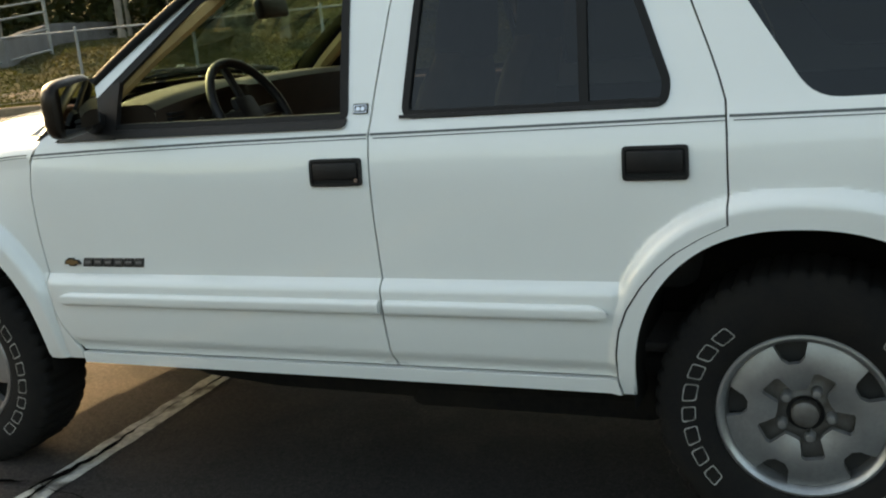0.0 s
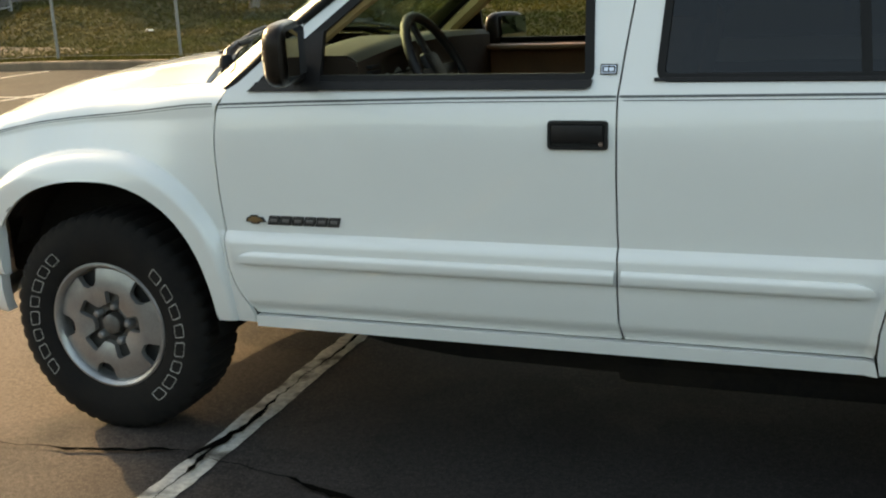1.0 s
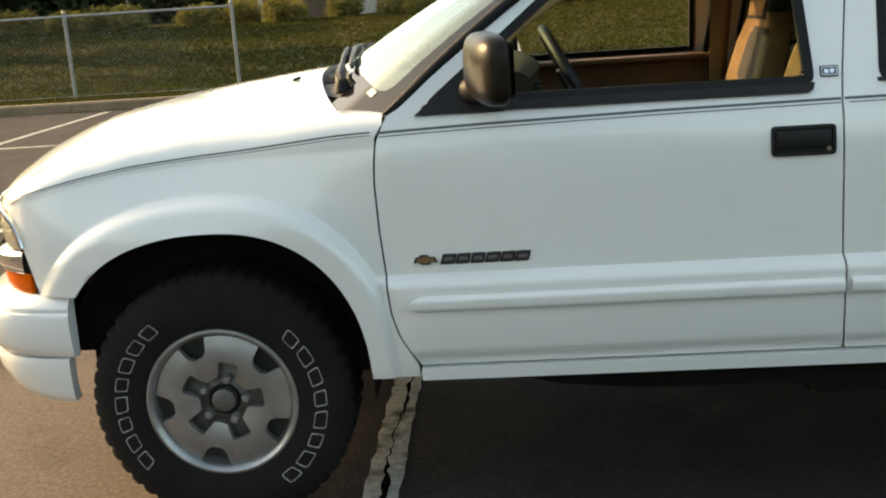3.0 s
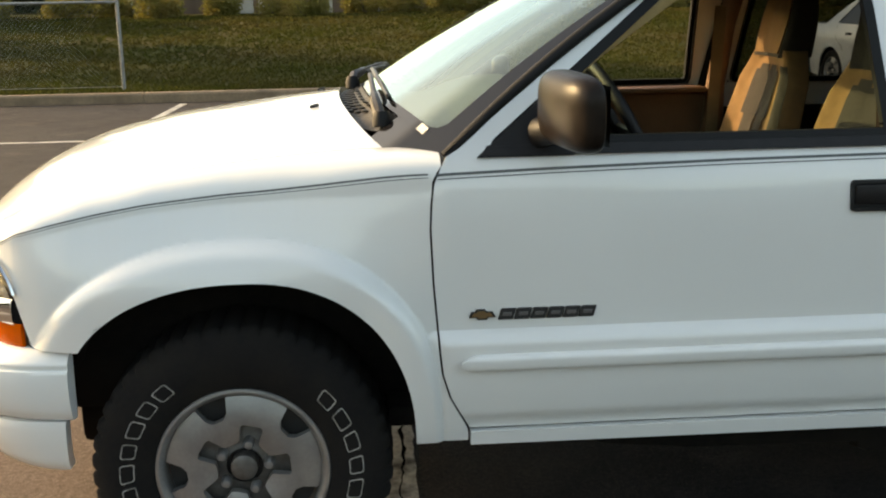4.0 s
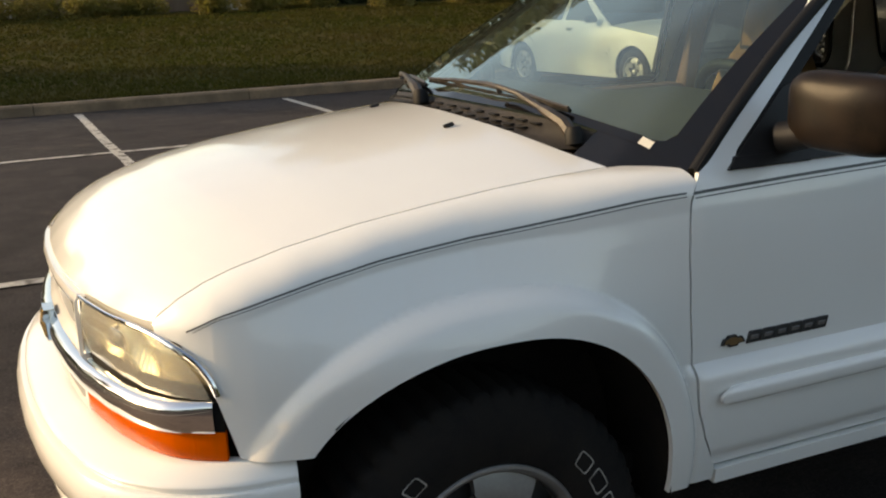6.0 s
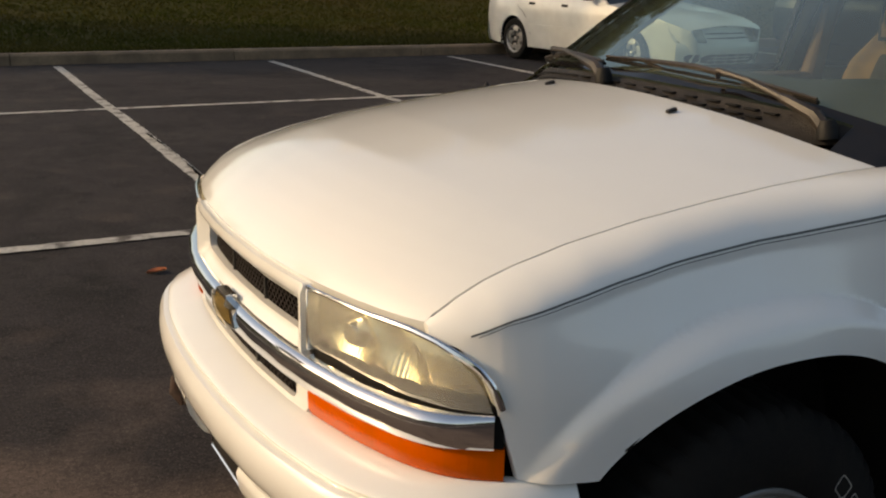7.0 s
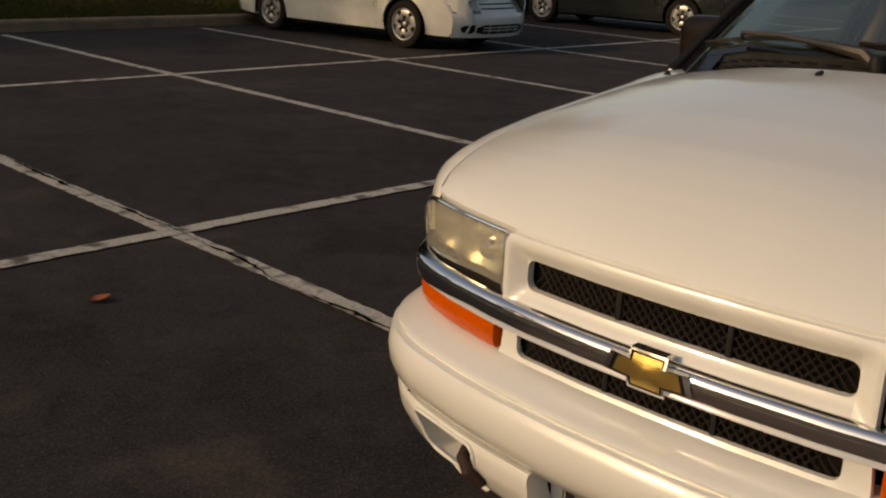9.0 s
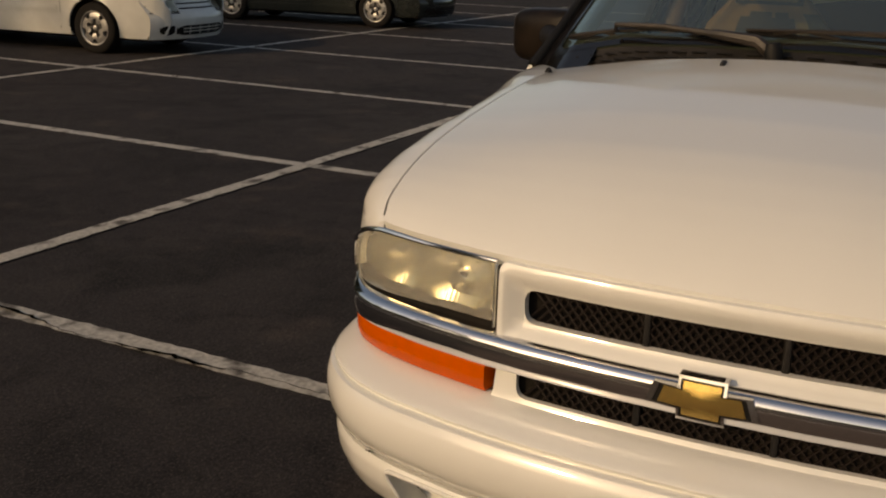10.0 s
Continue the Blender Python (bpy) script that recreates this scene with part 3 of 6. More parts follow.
RAIL = [(-0.712, 0.0), (-0.709, 0.15), (-0.697, 0.30), (-0.682, 0.40), (-0.652, 0.53), (-0.617, 0.63), (-0.575, 0.70), (-0.53, 0.742), (-0.48, 0.770), (-0.42, 0.785), (-0.34, 0.795)]


RAIL_X, RAIL_Y, walked = [], [], 0.0
for n, p in enumerate(RAIL):
    walked += math.dist(p, RAIL[n - 1]) if n else 0
    RAIL_X.append((walked, p[0]))
    RAIL_Y.append((walked, p[1]))


def rail_raw(v):
    a = abs(v)
    return Vector((interp(RAIL_X, a), interp(RAIL_Y, a) * (1 if v >= 0 else -1)))


@functools.lru_cache(maxsize=None)
def rail_point(s):
    """Along the car's nose in plan: s is the distance from the middle, + towards the car's right side. Gives the place and the outward way."""
    p = 0.5 * rail_raw(s) + 0.25 * (rail_raw(s - 0.02) + rail_raw(s + 0.02))
    d = (rail_raw(s + 0.03) - rail_raw(s - 0.03)).normalized()
    return p, Vector((-d.y, d.x))


@functools.lru_cache(maxsize=None)
def rail_s(y):
    """The distance along the nose at which it is y from the middle."""
    lo, hi = 0.0, walked
    for _ in range(24):
        mid = (lo + hi) / 2
        lo, hi = (mid, hi) if rail_point(mid)[0].y < abs(y) else (lo, mid)
    return lo if y >= 0 else -lo


def sweep(profile, s0, s1, n, scale=None, cap=True):
    """A profile of (outward, z) drawn along the nose from s0 to s1."""
    bm = bmesh.new()
    rows = []
    for i in range(n + 1):
        s = s0 + (s1 - s0) * i / n
        p, out = rail_point(s)
        k = scale(s) if scale else (1, 0)
        rows.append([bm.verts.new((*(p + out * o * k[0]), z + k[1])) for o, z in profile])
    for a, b in zip(rows, rows[1:]):
        for j in range(len(profile) - 1):
            bm.faces.new((a[j], a[j + 1], b[j + 1], b[j]))
    if cap:
        bm.faces.new(rows[0][::-1])
        bm.faces.new(rows[-1])
    bmesh.ops.recalc_face_normals(bm, faces=bm.faces)
    return bm


suv = thing("sport_utility_vehicle", "white four-door sport utility vehicle with tan interior parked across stalls", "car")

# ---- wings, doors, quarters ----
GAP1 = [(0.548, 0.446), (0.545, 0.455), (0.503, 0.538), (0.485, 0.60), (0.480, 0.65), (0.477, 0.70), (0.468, 0.822), (0.464, 0.944), (0.467, 1.0), (0.473, 1.049), (0.488, 1.085)]
GAP2 = [(1.650, 0.458), (1.643, 0.50), (1.640, 0.60), (1.640, 0.68), (1.637, 0.747), (1.634, 0.88), (1.633, 1.09), (1.645, 1.2), (1.665, 1.353), (1.690, 1.55)]
GAP3 = [(2.274, 0.461), (2.276, 0.52), (2.287, 0.582), (2.31, 0.64), (2.350, 0.701), (2.39, 0.748), (2.436, 0.787), (2.50, 0.825), (2.559, 0.853), (2.558, 0.90), (2.557, 0.977), (2.556, 1.06), (2.552, 1.134), (2.535, 1.19), (2.517, 1.239), (2.465, 1.369), (2.39, 1.55)]
HALF_GAP = 0.0025


def shifted(pts, d):
    return [(x + d, z) for x, z in pts]


arch_front = [wheel_arch(FRONT_C, 143.4 * k / 44) for k in range(45)]
fender_outline = [(0.422, 0.418), *arch_front, (-0.362, 0.678), (-0.482, 0.680), (-0.497, 0.735), (-0.512, 0.79), (-0.532, 0.85), (-0.560, 0.895), (-0.588, 0.920), (-0.597, 0.95), (-0.597, 1.19), (0.36, 1.26), (0.488, 1.26), (0.492, 1.10)] + shifted(GAP1, -HALF_GAP)[::-1] + [(0.546, 0.418)]
fender = panel(fender_outline, 0.006, 0.006, fender_side, 0)
rim = [e for e in fender.edges if e.is_boundary]
for e in rim:
    e.smooth = False
for v in bmesh.ops.extrude_edge_only(fender, edges=rim)["geom"]:
    if isinstance(v, bmesh.types.BMVert):
        upper = v.co.z > interp(PIN_Z, v.co.x) + 0.012 and v.co.x < 0.42
        v.co += Vector((0, 0.001, -0.022)) if upper else Vector((0, 0.014, 0))
part("right_wing", mirrored(fender), white, suv)
part("left_wing", fender, white, suv)

window_f = rounded([(0.600, 1.128), (1.567, 1.128), (1.545, 1.50), (1.06, 1.50)], 0.03)
front_door_outline = shifted(GAP1, HALF_GAP) + [(0.505, 1.112), (0.70, 1.27), (1.06, 1.555)] + shifted(GAP2, -HALF_GAP)[::-1] + [(1.645, 0.447)]
front_door_outline = [(0.552, 0.447)] + front_door_outline


def door_side(x, q):
    """The doors curl inward over their lowest hand's breadth."""
    return side(x, q) + Vector((0, 0.017 * smoothstep(0.505, 0.445, q) ** 1.4, 0))


# both rings run counter-clockwise when seen from outside
front_door_outline = front_door_outline[::-1]
door_f_bm = panel(ring(front_door_outline, window_f), 0.012, 0.0065, door_side)
window_r = rounded([(1.728, 1.128), (2.415, 1.128), (2.425, 1.18), (2.30, 1.50), (1.752, 1.50)], 0.035)
rear_door_outline = ([(1.655, 0.447)] + shifted(GAP2, HALF_GAP) + shifted(GAP3, -HALF_GAP)[::-1] + [(2.268, 0.447)])[::-1]
door_r_bm = panel(ring(rear_door_outline, window_r), 0.010, 0.0065, door_side)
arch_rear = [wheel_arch(REAR_C, 180 * k / 56) for k in range(57)]
window_q = rounded([(2.745, 1.128), (3.42, 1.128), (3.36, 1.50), (2.50, 1.50)], 0.06)
quarter_outline = [(2.316, 0.404), (2.284, 0.404), (2.276, 0.455)] + shifted(GAP3, HALF_GAP)
quarter_outline += [(3.55, 1.55), (3.70, 1.10), (3.76, 0.80), (3.74, 0.45), (3.20, 0.43)] + arch_rear
quarter_outline = quarter_outline[::-1]
quarter = panel(ring(quarter_outline, window_q), 0.008, 0.007, side)
for sign, word in ((1, "left"), (-1, "right")):
    for base, bm in (("front_door", door_f_bm), ("rear_door", door_r_bm), ("quarter_panel", quarter)):
        b = bm.copy() if sign > 0 else mirrored(bm)
        ob = part(f"{word}_{base}", b, white, suv)
        if base == "front_door":
            if sign > 0:
                door_f = ob
        elif base == "rear_door" and sign > 0:
            door_r = ob
for b in (door_f_bm, door_r_bm, quarter):
    b.free()


def both(name, bm, mat, parent=None, label="", edge=None):
    m = mirrored(bm)
    more = {"edge": edge} if edge else {}
    a = part(name, bm, mat, parent or suv, label, **more)
    part(name, m, mat, parent or suv, label, **more)
    return a


# window seals and glass
both("window_seal", panel(ring(inset(window_f, -0.004), inset(window_f, 0.020)), 0.03, 0.03, lifted(side, 0.003), 0.02), rubber_seal)
both("window_seal", panel(ring(inset(window_r, -0.003), inset(window_r, 0.017)), 0.03, 0.03, lifted(side, 0.003), 0.02), rubber_seal)
both("belt_trim", panel([(0.585, 1.108), (1.550, 1.108), (1.563, 1.114), (1.568, 1.131), (0.60, 1.131)], 0.05, 0.012, lifted(side, 0.008), 0.02), black_plastic)
both("belt_trim", panel([(1.722, 1.127), (2.40, 1.127), (2.40, 1.135), (1.722, 1.135)], 0.05, 0.012, lifted(side, 0.006), 0.02), black_plastic)
both("rear_window", panel(inset(window_r, 0.003), 0.06, 0.06, lifted(side, -0.006), 0.0), dark_glass, None, "dark tinted rear door glass")
both("quarter_window", panel(inset(window_q, -0.004), 0.06, 0.06, lifted(side, -0.001), 0.01), dark_glass, None, "dark tinted quarter glass")
both("window_divider", panel([(2.205, 1.135), (2.228, 1.135), (2.205, 1.49), (2.18, 1.49)], 0.03, 0.05, lifted(side, 0.002), 0.015), rubber_seal)
# mirror triangle
both("mirror_base", panel([(0.575, 1.106), (0.80, 1.106), (0.80, 1.27), (0.768, 1.262)], 0.03, 0.03, lifted(side, 0.007), 0.02), black_plastic)

# rockers, mouldings, pinstripes
both("rocker_panel", panel([(0.552, 0.406), (2.281, 0.402), (2.271, 0.441), (0.552, 0.441)], 0.03, 0.01, lambda x, z: side(x, z) + Vector((0, -0.003 - 0.16 * (0.425 - z), 0)), 0.05), white)


def moulding(x0, x1, round_front, round_back):
    zc, h = 0.627, 0.021
    pts = []
    n = 10
    if round_front:
        pts += [(x0 + 0.06 - 0.06 * math.cos(a), zc - h * math.sin(a)) for a in (math.pi / 2 * k / n for k in range(n + 1))]
    else:
        pts += [(x0, zc - h)]
    if round_back:
        pts += [(x1 - 0.06 + 0.06 * math.cos(a), zc - h * math.sin(a)) for a in (math.pi / 2 * (1 - k / n) for k in range(n + 1))]
        pts += [(x1 - 0.06 + 0.06 * math.cos(a), zc + h * math.sin(a)) for a in (math.pi / 2 * k / n for k in range(1, n + 1))]
    else:
        pts += [(x1, zc - h), (x1, zc + h)]
    if round_front:
        pts += [(x0 + 0.06 - 0.06 * math.cos(a), zc + h * math.sin(a)) for a in (math.pi / 2 * (1 - k / n) for k in range(n))]
    else:
        pts += [(x0, zc + h)]

    def place(x, z):
        t = abs(z - zc) / h
        return side(x, z) + Vector((0, -0.021 * math.sqrt(max(0.0, 1 - 0.9 * t ** 4)) + 0.003, 0))

    return panel(pts, 0.02, 0.0035, place, 0.01)


both("door_moulding", moulding(0.528, 1.634, True, False), white)
both("door_moulding", moulding(1.652, 2.262, False, True), white)


def pinstripe(x0, x1, dz, h, f):
    bm = bmesh.new()
    n = max(4, int((x1 - x0) / 0.02))
    rows = []
    for i in range(n + 1):
        x = x0 + (x1 - x0) * i / n
        z = interp(PIN_Z, x) + dz
        rows.append([bm.verts.new(f(x, z + k) + Vector((0, -0.0012, 0.0004))) for k in (-h / 2, h / 2)])
    for a, b in zip(rows, rows[1:]):
        bm.faces.new((a[0], b[0], b[1], a[1]))
    return bm


for x0, x1, f in ((-0.55, 0.462, fender_side), (0.474, 1.629, side), (1.638, 2.552, side), (2.562, 3.6, side)):
    both("pinstripe", join(pinstripe(x0, x1, 0.0005, 0.0062, f), pinstripe(x0 + 0.01, x1, -0.0095, 0.0026, f)), line_grey, None, "thin dark grey double pinstripe")


# door handles
def door_handle(x0, x1, z0, z1, parent, lock):
    y = -half_width((x0 + x1) / 2, (z0 + z1) / 2)
    frame_bm = panel(ring(rounded([(x0, z0), (x1, z0), (x1, z1), (x0, z1)], 0.012), rounded([(x0 + 0.007, z0 + 0.007), (x1 - 0.007, z0 + 0.007), (x1 - 0.007, z1 - 0.007), (x0 + 0.007, z1 - 0.007)], 0.008)), 0.02, 0.02, lifted(side, 0.007), 0.012)
    both("handle_frame", frame_bm, black_plastic)
    both("handle_pocket", panel(rounded([(x0 + 0.006, z0 + 0.006), (x1 - 0.006, z0 + 0.006), (x1 - 0.006, z1 - 0.006), (x0 + 0.006, z1 - 0.006)], 0.008), 0.03, 0.03, lifted(side, 0.0015), 0), rubber_seal)
    both("handle_paddle", moved(box((x0 + 0.010, -0.006, z0 + 0.020), (x1 - 0.012, 0.004, z1 - 0.009), 0.005), pose(0, y - 0.003, 0)), black_plastic, None, "black pull-up handle paddle")
    if lock:
        both("lock_cylinder", moved(lathe([(0.0001, -0.004), (0.006, -0.004), (0.006, 0.004)], 16), pose(x1 - 0.018, y - 0.004, z0 + 0.017)), chrome, None, "small round metal lock")


door_handle(1.456, 1.613, 0.957, 1.031, door_f, True)
door_handle(2.312, 2.470, 0.955, 1.037, door_r, False)


# badges: plain bars in place of the lettering
badge_pale = material("badge_pale", (0.17, 0.17, 0.165), 0.35, 0.6)
badge_dark = material("badge_dark", (0.022, 0.023, 0.023), 0.4)
badge_gold = material("badge_gold", (0.30, 0.20, 0.10), 0.35, 0.7)
def badge_bars(x0, x1, z0, z1, cuts, dy=0.004):
    w = (x1 - x0) / cuts
    out = []
    for k in range(cuts):
        y = -half_width(x0 + w * (k + 0.5), (z0 + z1) / 2)
        bar = box((x0 + w * k + 0.0005, y - dy, z0), (x0 + w * (k + 1) - 0.001, y + 0.002, z1), 0.002, 1)
        for v in bar.verts:
            v.co.x += 0.30 * (v.co.z - (z0 + z1) / 2)
        out.append(bar)
    return out


CROSS = [(0, 0.006), (0.016, 0.006), (0.02, 0), (0.042, 0), (0.046, 0.006), (0.064, 0.006), (0.056, 0.020), (0.042, 0.020), (0.038, 0.026), (0.018, 0.026), (0.014, 0.020), (0.006, 0.020)]
both("badge_mark", panel(CROSS, 0.02, 0.02, lambda x, z: Vector((0.55 + x, -half_width(0.58, 0.74) - 0.006, 0.727 + z)), 0.006), badge_dark, None, "small dark cross-shaped badge")
both("badge_face", panel([(0.032 + 0.80 * (x - 0.032), 0.013 + 0.66 * (z - 0.013)) for x, z in CROSS], 0.02, 0.02, lambda x, z: Vector((0.55 + x, -half_width(0.58, 0.74) - 0.0072, 0.727 + z)), 0.004), badge_gold, None, "dull golden face of the badge")
for b in badge_bars(0.622, 0.852, 0.725, 0.753, 6):
    both("badge_bar", b, badge_dark, None, "dark metal badge bar")
for b in badge_bars(0.622, 0.852, 0.7335, 0.7445, 6, 0.0052):
    bmesh.ops.scale(b, vec=(0.62, 1, 1), space=Matrix.Translation((-sum(v.co.x for v in b.verts) / len(b.verts), 0, 0)), verts=b.verts)
    both("badge_face", b, badge_pale, None, "paler raised face of the badge")
both("pillar_badge", panel(rounded([(1.585, 1.144), (1.628, 1.144), (1.628, 1.170), (1.585, 1.170)], 0.002), 0.03, 0.03, lifted(side, 0.003), 0.004), rubber_seal, None, "small black pillar badge")
both("pillar_badge_bars", panel(ring(rounded([(1.588, 1.147), (1.625, 1.147), (1.625, 1.167), (1.588, 1.167)], 0.002), rounded([(1.590, 1.149), (1.623, 1.149), (1.623, 1.165), (1.590, 1.165)], 0.002)), 0.03, 0.03, lifted(side, 0.0045), 0), chrome)
both("pillar_badge_bars", join(panel([(1.594, 1.152), (1.605, 1.152), (1.605, 1.162), (1.594, 1.162)], 0.03, 0.03, lifted(side, 0.0045), 0), panel([(1.608, 1.152), (1.619, 1.152), (1.619, 1.162), (1.608, 1.162)], 0.03, 0.03, lifted(side, 0.0045), 0)), chrome)

# dark inner shell behind the gaps, arches and floor
shell_outline = [(-0.47, 0.70), (-0.38, 0.70), (-0.33, 0.72)] + arc(FRONT_C, 0.36, 0.51, 133, 10, 20) + [(0.54, 0.43), (2.20, 0.43)] + arc(REAR_C, 0.36, 0.51, 170, 10, 20) + [(3.6, 0.45), (3.6, 1.06), (0.3, 1.06), (-0.2, 0.99), (-0.42, 0.93)]
both("inner_shell", panel(shell_outline, 0.08, 0.08, lifted(side, -0.065), 0), underbody)
for c in (FRONT_C, REAR_C):
    def liner(u, v):
        a = (160 if c == FRONT_C else 180) * u
        x, z = wheel_arch(c, a, 0.004)
        edge = -0.842 + (0.13 * smoothstep(136, 146, a) if c == FRONT_C else 0.0)
        if u in (0, 1) and (c == REAR_C or u == 0):
            z = 0.36
        return (x, edge + (-0.43 - edge) * v, z)
    both("wheel_liner", sheet(40, 4, liner), underbody)
    both("wheel_well_wall", panel(arc(c, 0.36, ARCH_IN + 0.01, 4, 176, 24), 0.1, 0.1, lambda x, z: Vector((x, -0.44, z)), 0), underbody)
both("pillar_panel", panel([(1.61, 0.46), (1.68, 0.46), (1.67, 1.12), (1.73, 1.545), (1.65, 1.545), (1.60, 1.12)], 0.03, 0.06, lifted(side, -0.016), 0), rubber_seal)
part("floor_pan", box((0.35, -0.70, 0.40), (3.6, 0.70, 0.46), 0.02), underbody, suv)
part("engine_bay", box((-0.55, -0.60, 0.45), (0.45, 0.60, 0.86), 0.02), underbody, suv)
part("chassis_rail", box((-0.45, -0.56, 0.34), (3.6, -0.44, 0.46), 0.02), underbody, suv)
part("chassis_rail", box((-0.45, 0.44, 0.34), (3.6, 0.56, 0.46), 0.02), underbody, suv)
part("gearbox", box((0.35, -0.20, 0.27), (1.2, 0.20, 0.45), 0.05), underbody, suv)
part("fuel_tank", box((1.60, -0.68, 0.252), (2.36, -0.1, 0.44), 0.04), underbody, suv)
both("sill_frame", panel(rounded([(0.70, 0.43), (0.74, 0.375), (0.92, 0.325), (1.15, 0.30), (1.60, 0.292), (2.30, 0.285), (2.30, 0.43)], 0.02), 0.1, 0.04, lambda x, z: Vector((x, -0.70 + 0.25 * (0.40 - z), z)), 0.15), underbody)
part("axle", tube([(2.718, -0.6, 0.36), (2.718, -0.1, 0.36), (2.718, 0, 0.36), (2.718, 0.1, 0.36), (2.718, 0.6, 0.36)], [0.045, 0.05, 0.14, 0.05, 0.045], 12), underbody, suv)
part("axle", tube([(0, -0.6, 0.36), (0, 0, 0.33), (0, 0.6, 0.36)], 0.05, 10), underbody, suv)
part("exhaust_pipe", tube([(0.4, -0.33, 0.30), (1.5, -0.35, 0.31), (2.3, -0.33, 0.33)], 0.028, 10), underbody, suv)


# ---- bonnet, cowl, roof, windscreen ----
RISE = [(0, 0), (0.012, 0.058), (0.025, 0.112), (0.04, 0.165), (0.065, 0.24), (0.09, 0.305), (0.14, 0.408), (0.21, 0.515), (0.29, 0.61), (0.47, 0.75), (0.66, 0.85), (0.83, 0.93), (1, 1)]


def hood_front_x(y):
    return rail_point(rail_s(min(abs(y), 0.70)))[0].x + 0.002


FRONT_X = [(k * 0.02, hood_front_x(k * 0.02)) for k in range(35)]


def bonnet(u, v):
    """u along the car from the nose, v across."""
    y = 2 * v - 1
    k = abs(y)
    xf = interp(FRONT_X, k * 0.66)
    xb = 0.245 + 0.115 * k ** 2.2
    x = xf + (xb - xf) * u
    x_seam = FRONT_X[33][1] + (0.36 - FRONT_X[33][1]) * u
    yy = y * (gap_y(x_seam) - 0.0045)
    middle = 0.930 + 0.262 * interp(RISE, u)
    edge = interp(GAP_Z, x_seam) + 0.001
    z = middle + (edge - middle) * k ** 2.0
    # soft raised middle
    z += 0.006 * smoothstep(0.95, 0.50, k) * smoothstep(0.02, 0.25, u)
    return Vector((x, yy, z))


def steps(u):
    return u * (0.35 + 0.65 * u)


bonnet_bm = sheet(70, 70, lambda u, v: bonnet(steps(u), v))
rim = [e for e in bonnet_bm.edges if e.is_boundary]
for e in rim:
    e.smooth = False
for v in bmesh.ops.extrude_edge_only(bonnet_bm, edges=rim)["geom"]:
    if isinstance(v, bmesh.types.BMVert):
        v.co += Vector((0.006, -0.002 * math.copysign(1, v.co.y), -0.02))
part("bonnet", bonnet_bm, white, suv)
# dark tray under the bonnet gaps
part("bonnet_seal", sheet(20, 20, lambda u, v: bonnet(0.03 + 0.97 * u, v) * 1.0 + Vector((0, (2 * v - 1) * 0.012, -0.03))), underbody, suv)

SCREEN_LOW = [(0, 0.315, 1.216), (0.3, 0.335, 1.210), (0.5, 0.378, 1.197), (0.665, 0.438, 1.162), (0.785, 0.506, 1.104)]
SCREEN_TOP = [(0, 0.985, 1.575), (0.3, 0.995, 1.572), (0.5, 1.025, 1.560), (0.585, 1.050, 1.55), (0.642, 1.082, 1.535)]


def screen(u, v, d=0.0):
    """The windscreen: u across from the car's left (-1) to its right (1), v upward."""
    k = abs(u)
    f = k * (len(SCREEN_LOW) - 1)
    i = min(int(f), len(SCREEN_LOW) - 2)
    lo, hi = (Vector(t[i]).lerp(Vector(t[i + 1]), f - i) for t in (SCREEN_LOW, SCREEN_TOP))
    p = lo.lerp(hi, v)
    bulge = 0.03 * math.sin(math.pi * v)
    return Vector((p.y - bulge - d * 0.65, math.copysign(p.x, u), p.z + d * 0.75))


part("windscreen", sheet(40, 16, lambda u, v: screen(1 - 2 * u, v)), clear_glass, suv, "clear slightly green windscreen")


def frit_low(u):
    """Upper edge of the black band along the foot of the windscreen, rounded into the side bands."""
    k = abs(u)
    if k > 0.875:
        return 0.105
    return 0.034 + 0.006 * k + 0.066 * (1 - math.sqrt(1 - (max(0.0, k - 0.775) / 0.10) ** 2))


part("windscreen_frit", join(
    sheet(80, 3, lambda u, v: screen(2 * u - 1, frit_low(2 * u - 1) * v, 0.003)),
    sheet(3, 24, lambda u, v: screen(-1 + 0.125 * u, 0.104 + 0.896 * v, 0.004)),
    sheet(3, 24, lambda u, v: screen(0.875 + 0.125 * u, 0.104 + 0.896 * v, 0.004)),
    sheet(40, 2, lambda u, v: screen(2 * u - 1, 0.94 + 0.06 * v, 0.003))), screen_black, suv, "black band round the windscreen")
tagged(single("paper_sticker", sheet(2, 2, lambda u, v: screen(-0.825 + 0.050 * u, 0.004 + 0.032 * v, 0.006)), paper, "small pale paper sticker on the windscreen", "sticker"))


def cowl(u, v):
    y = 2 * v - 1
    k = abs(y)
    a = bonnet(1.0, v) + Vector((0.002, 0, -0.014))
    b = screen(y, 0.0) + Vector((-0.002, 0, -0.004))
    if k > 0.93:
        a = a.lerp(Vector((0.492, math.copysign(0.785, y), 1.104)), (k - 0.93) / 0.07)
    p = a.lerp(b, u)
    p.z -= 0.012 * math.sin(math.pi * u)
    return p


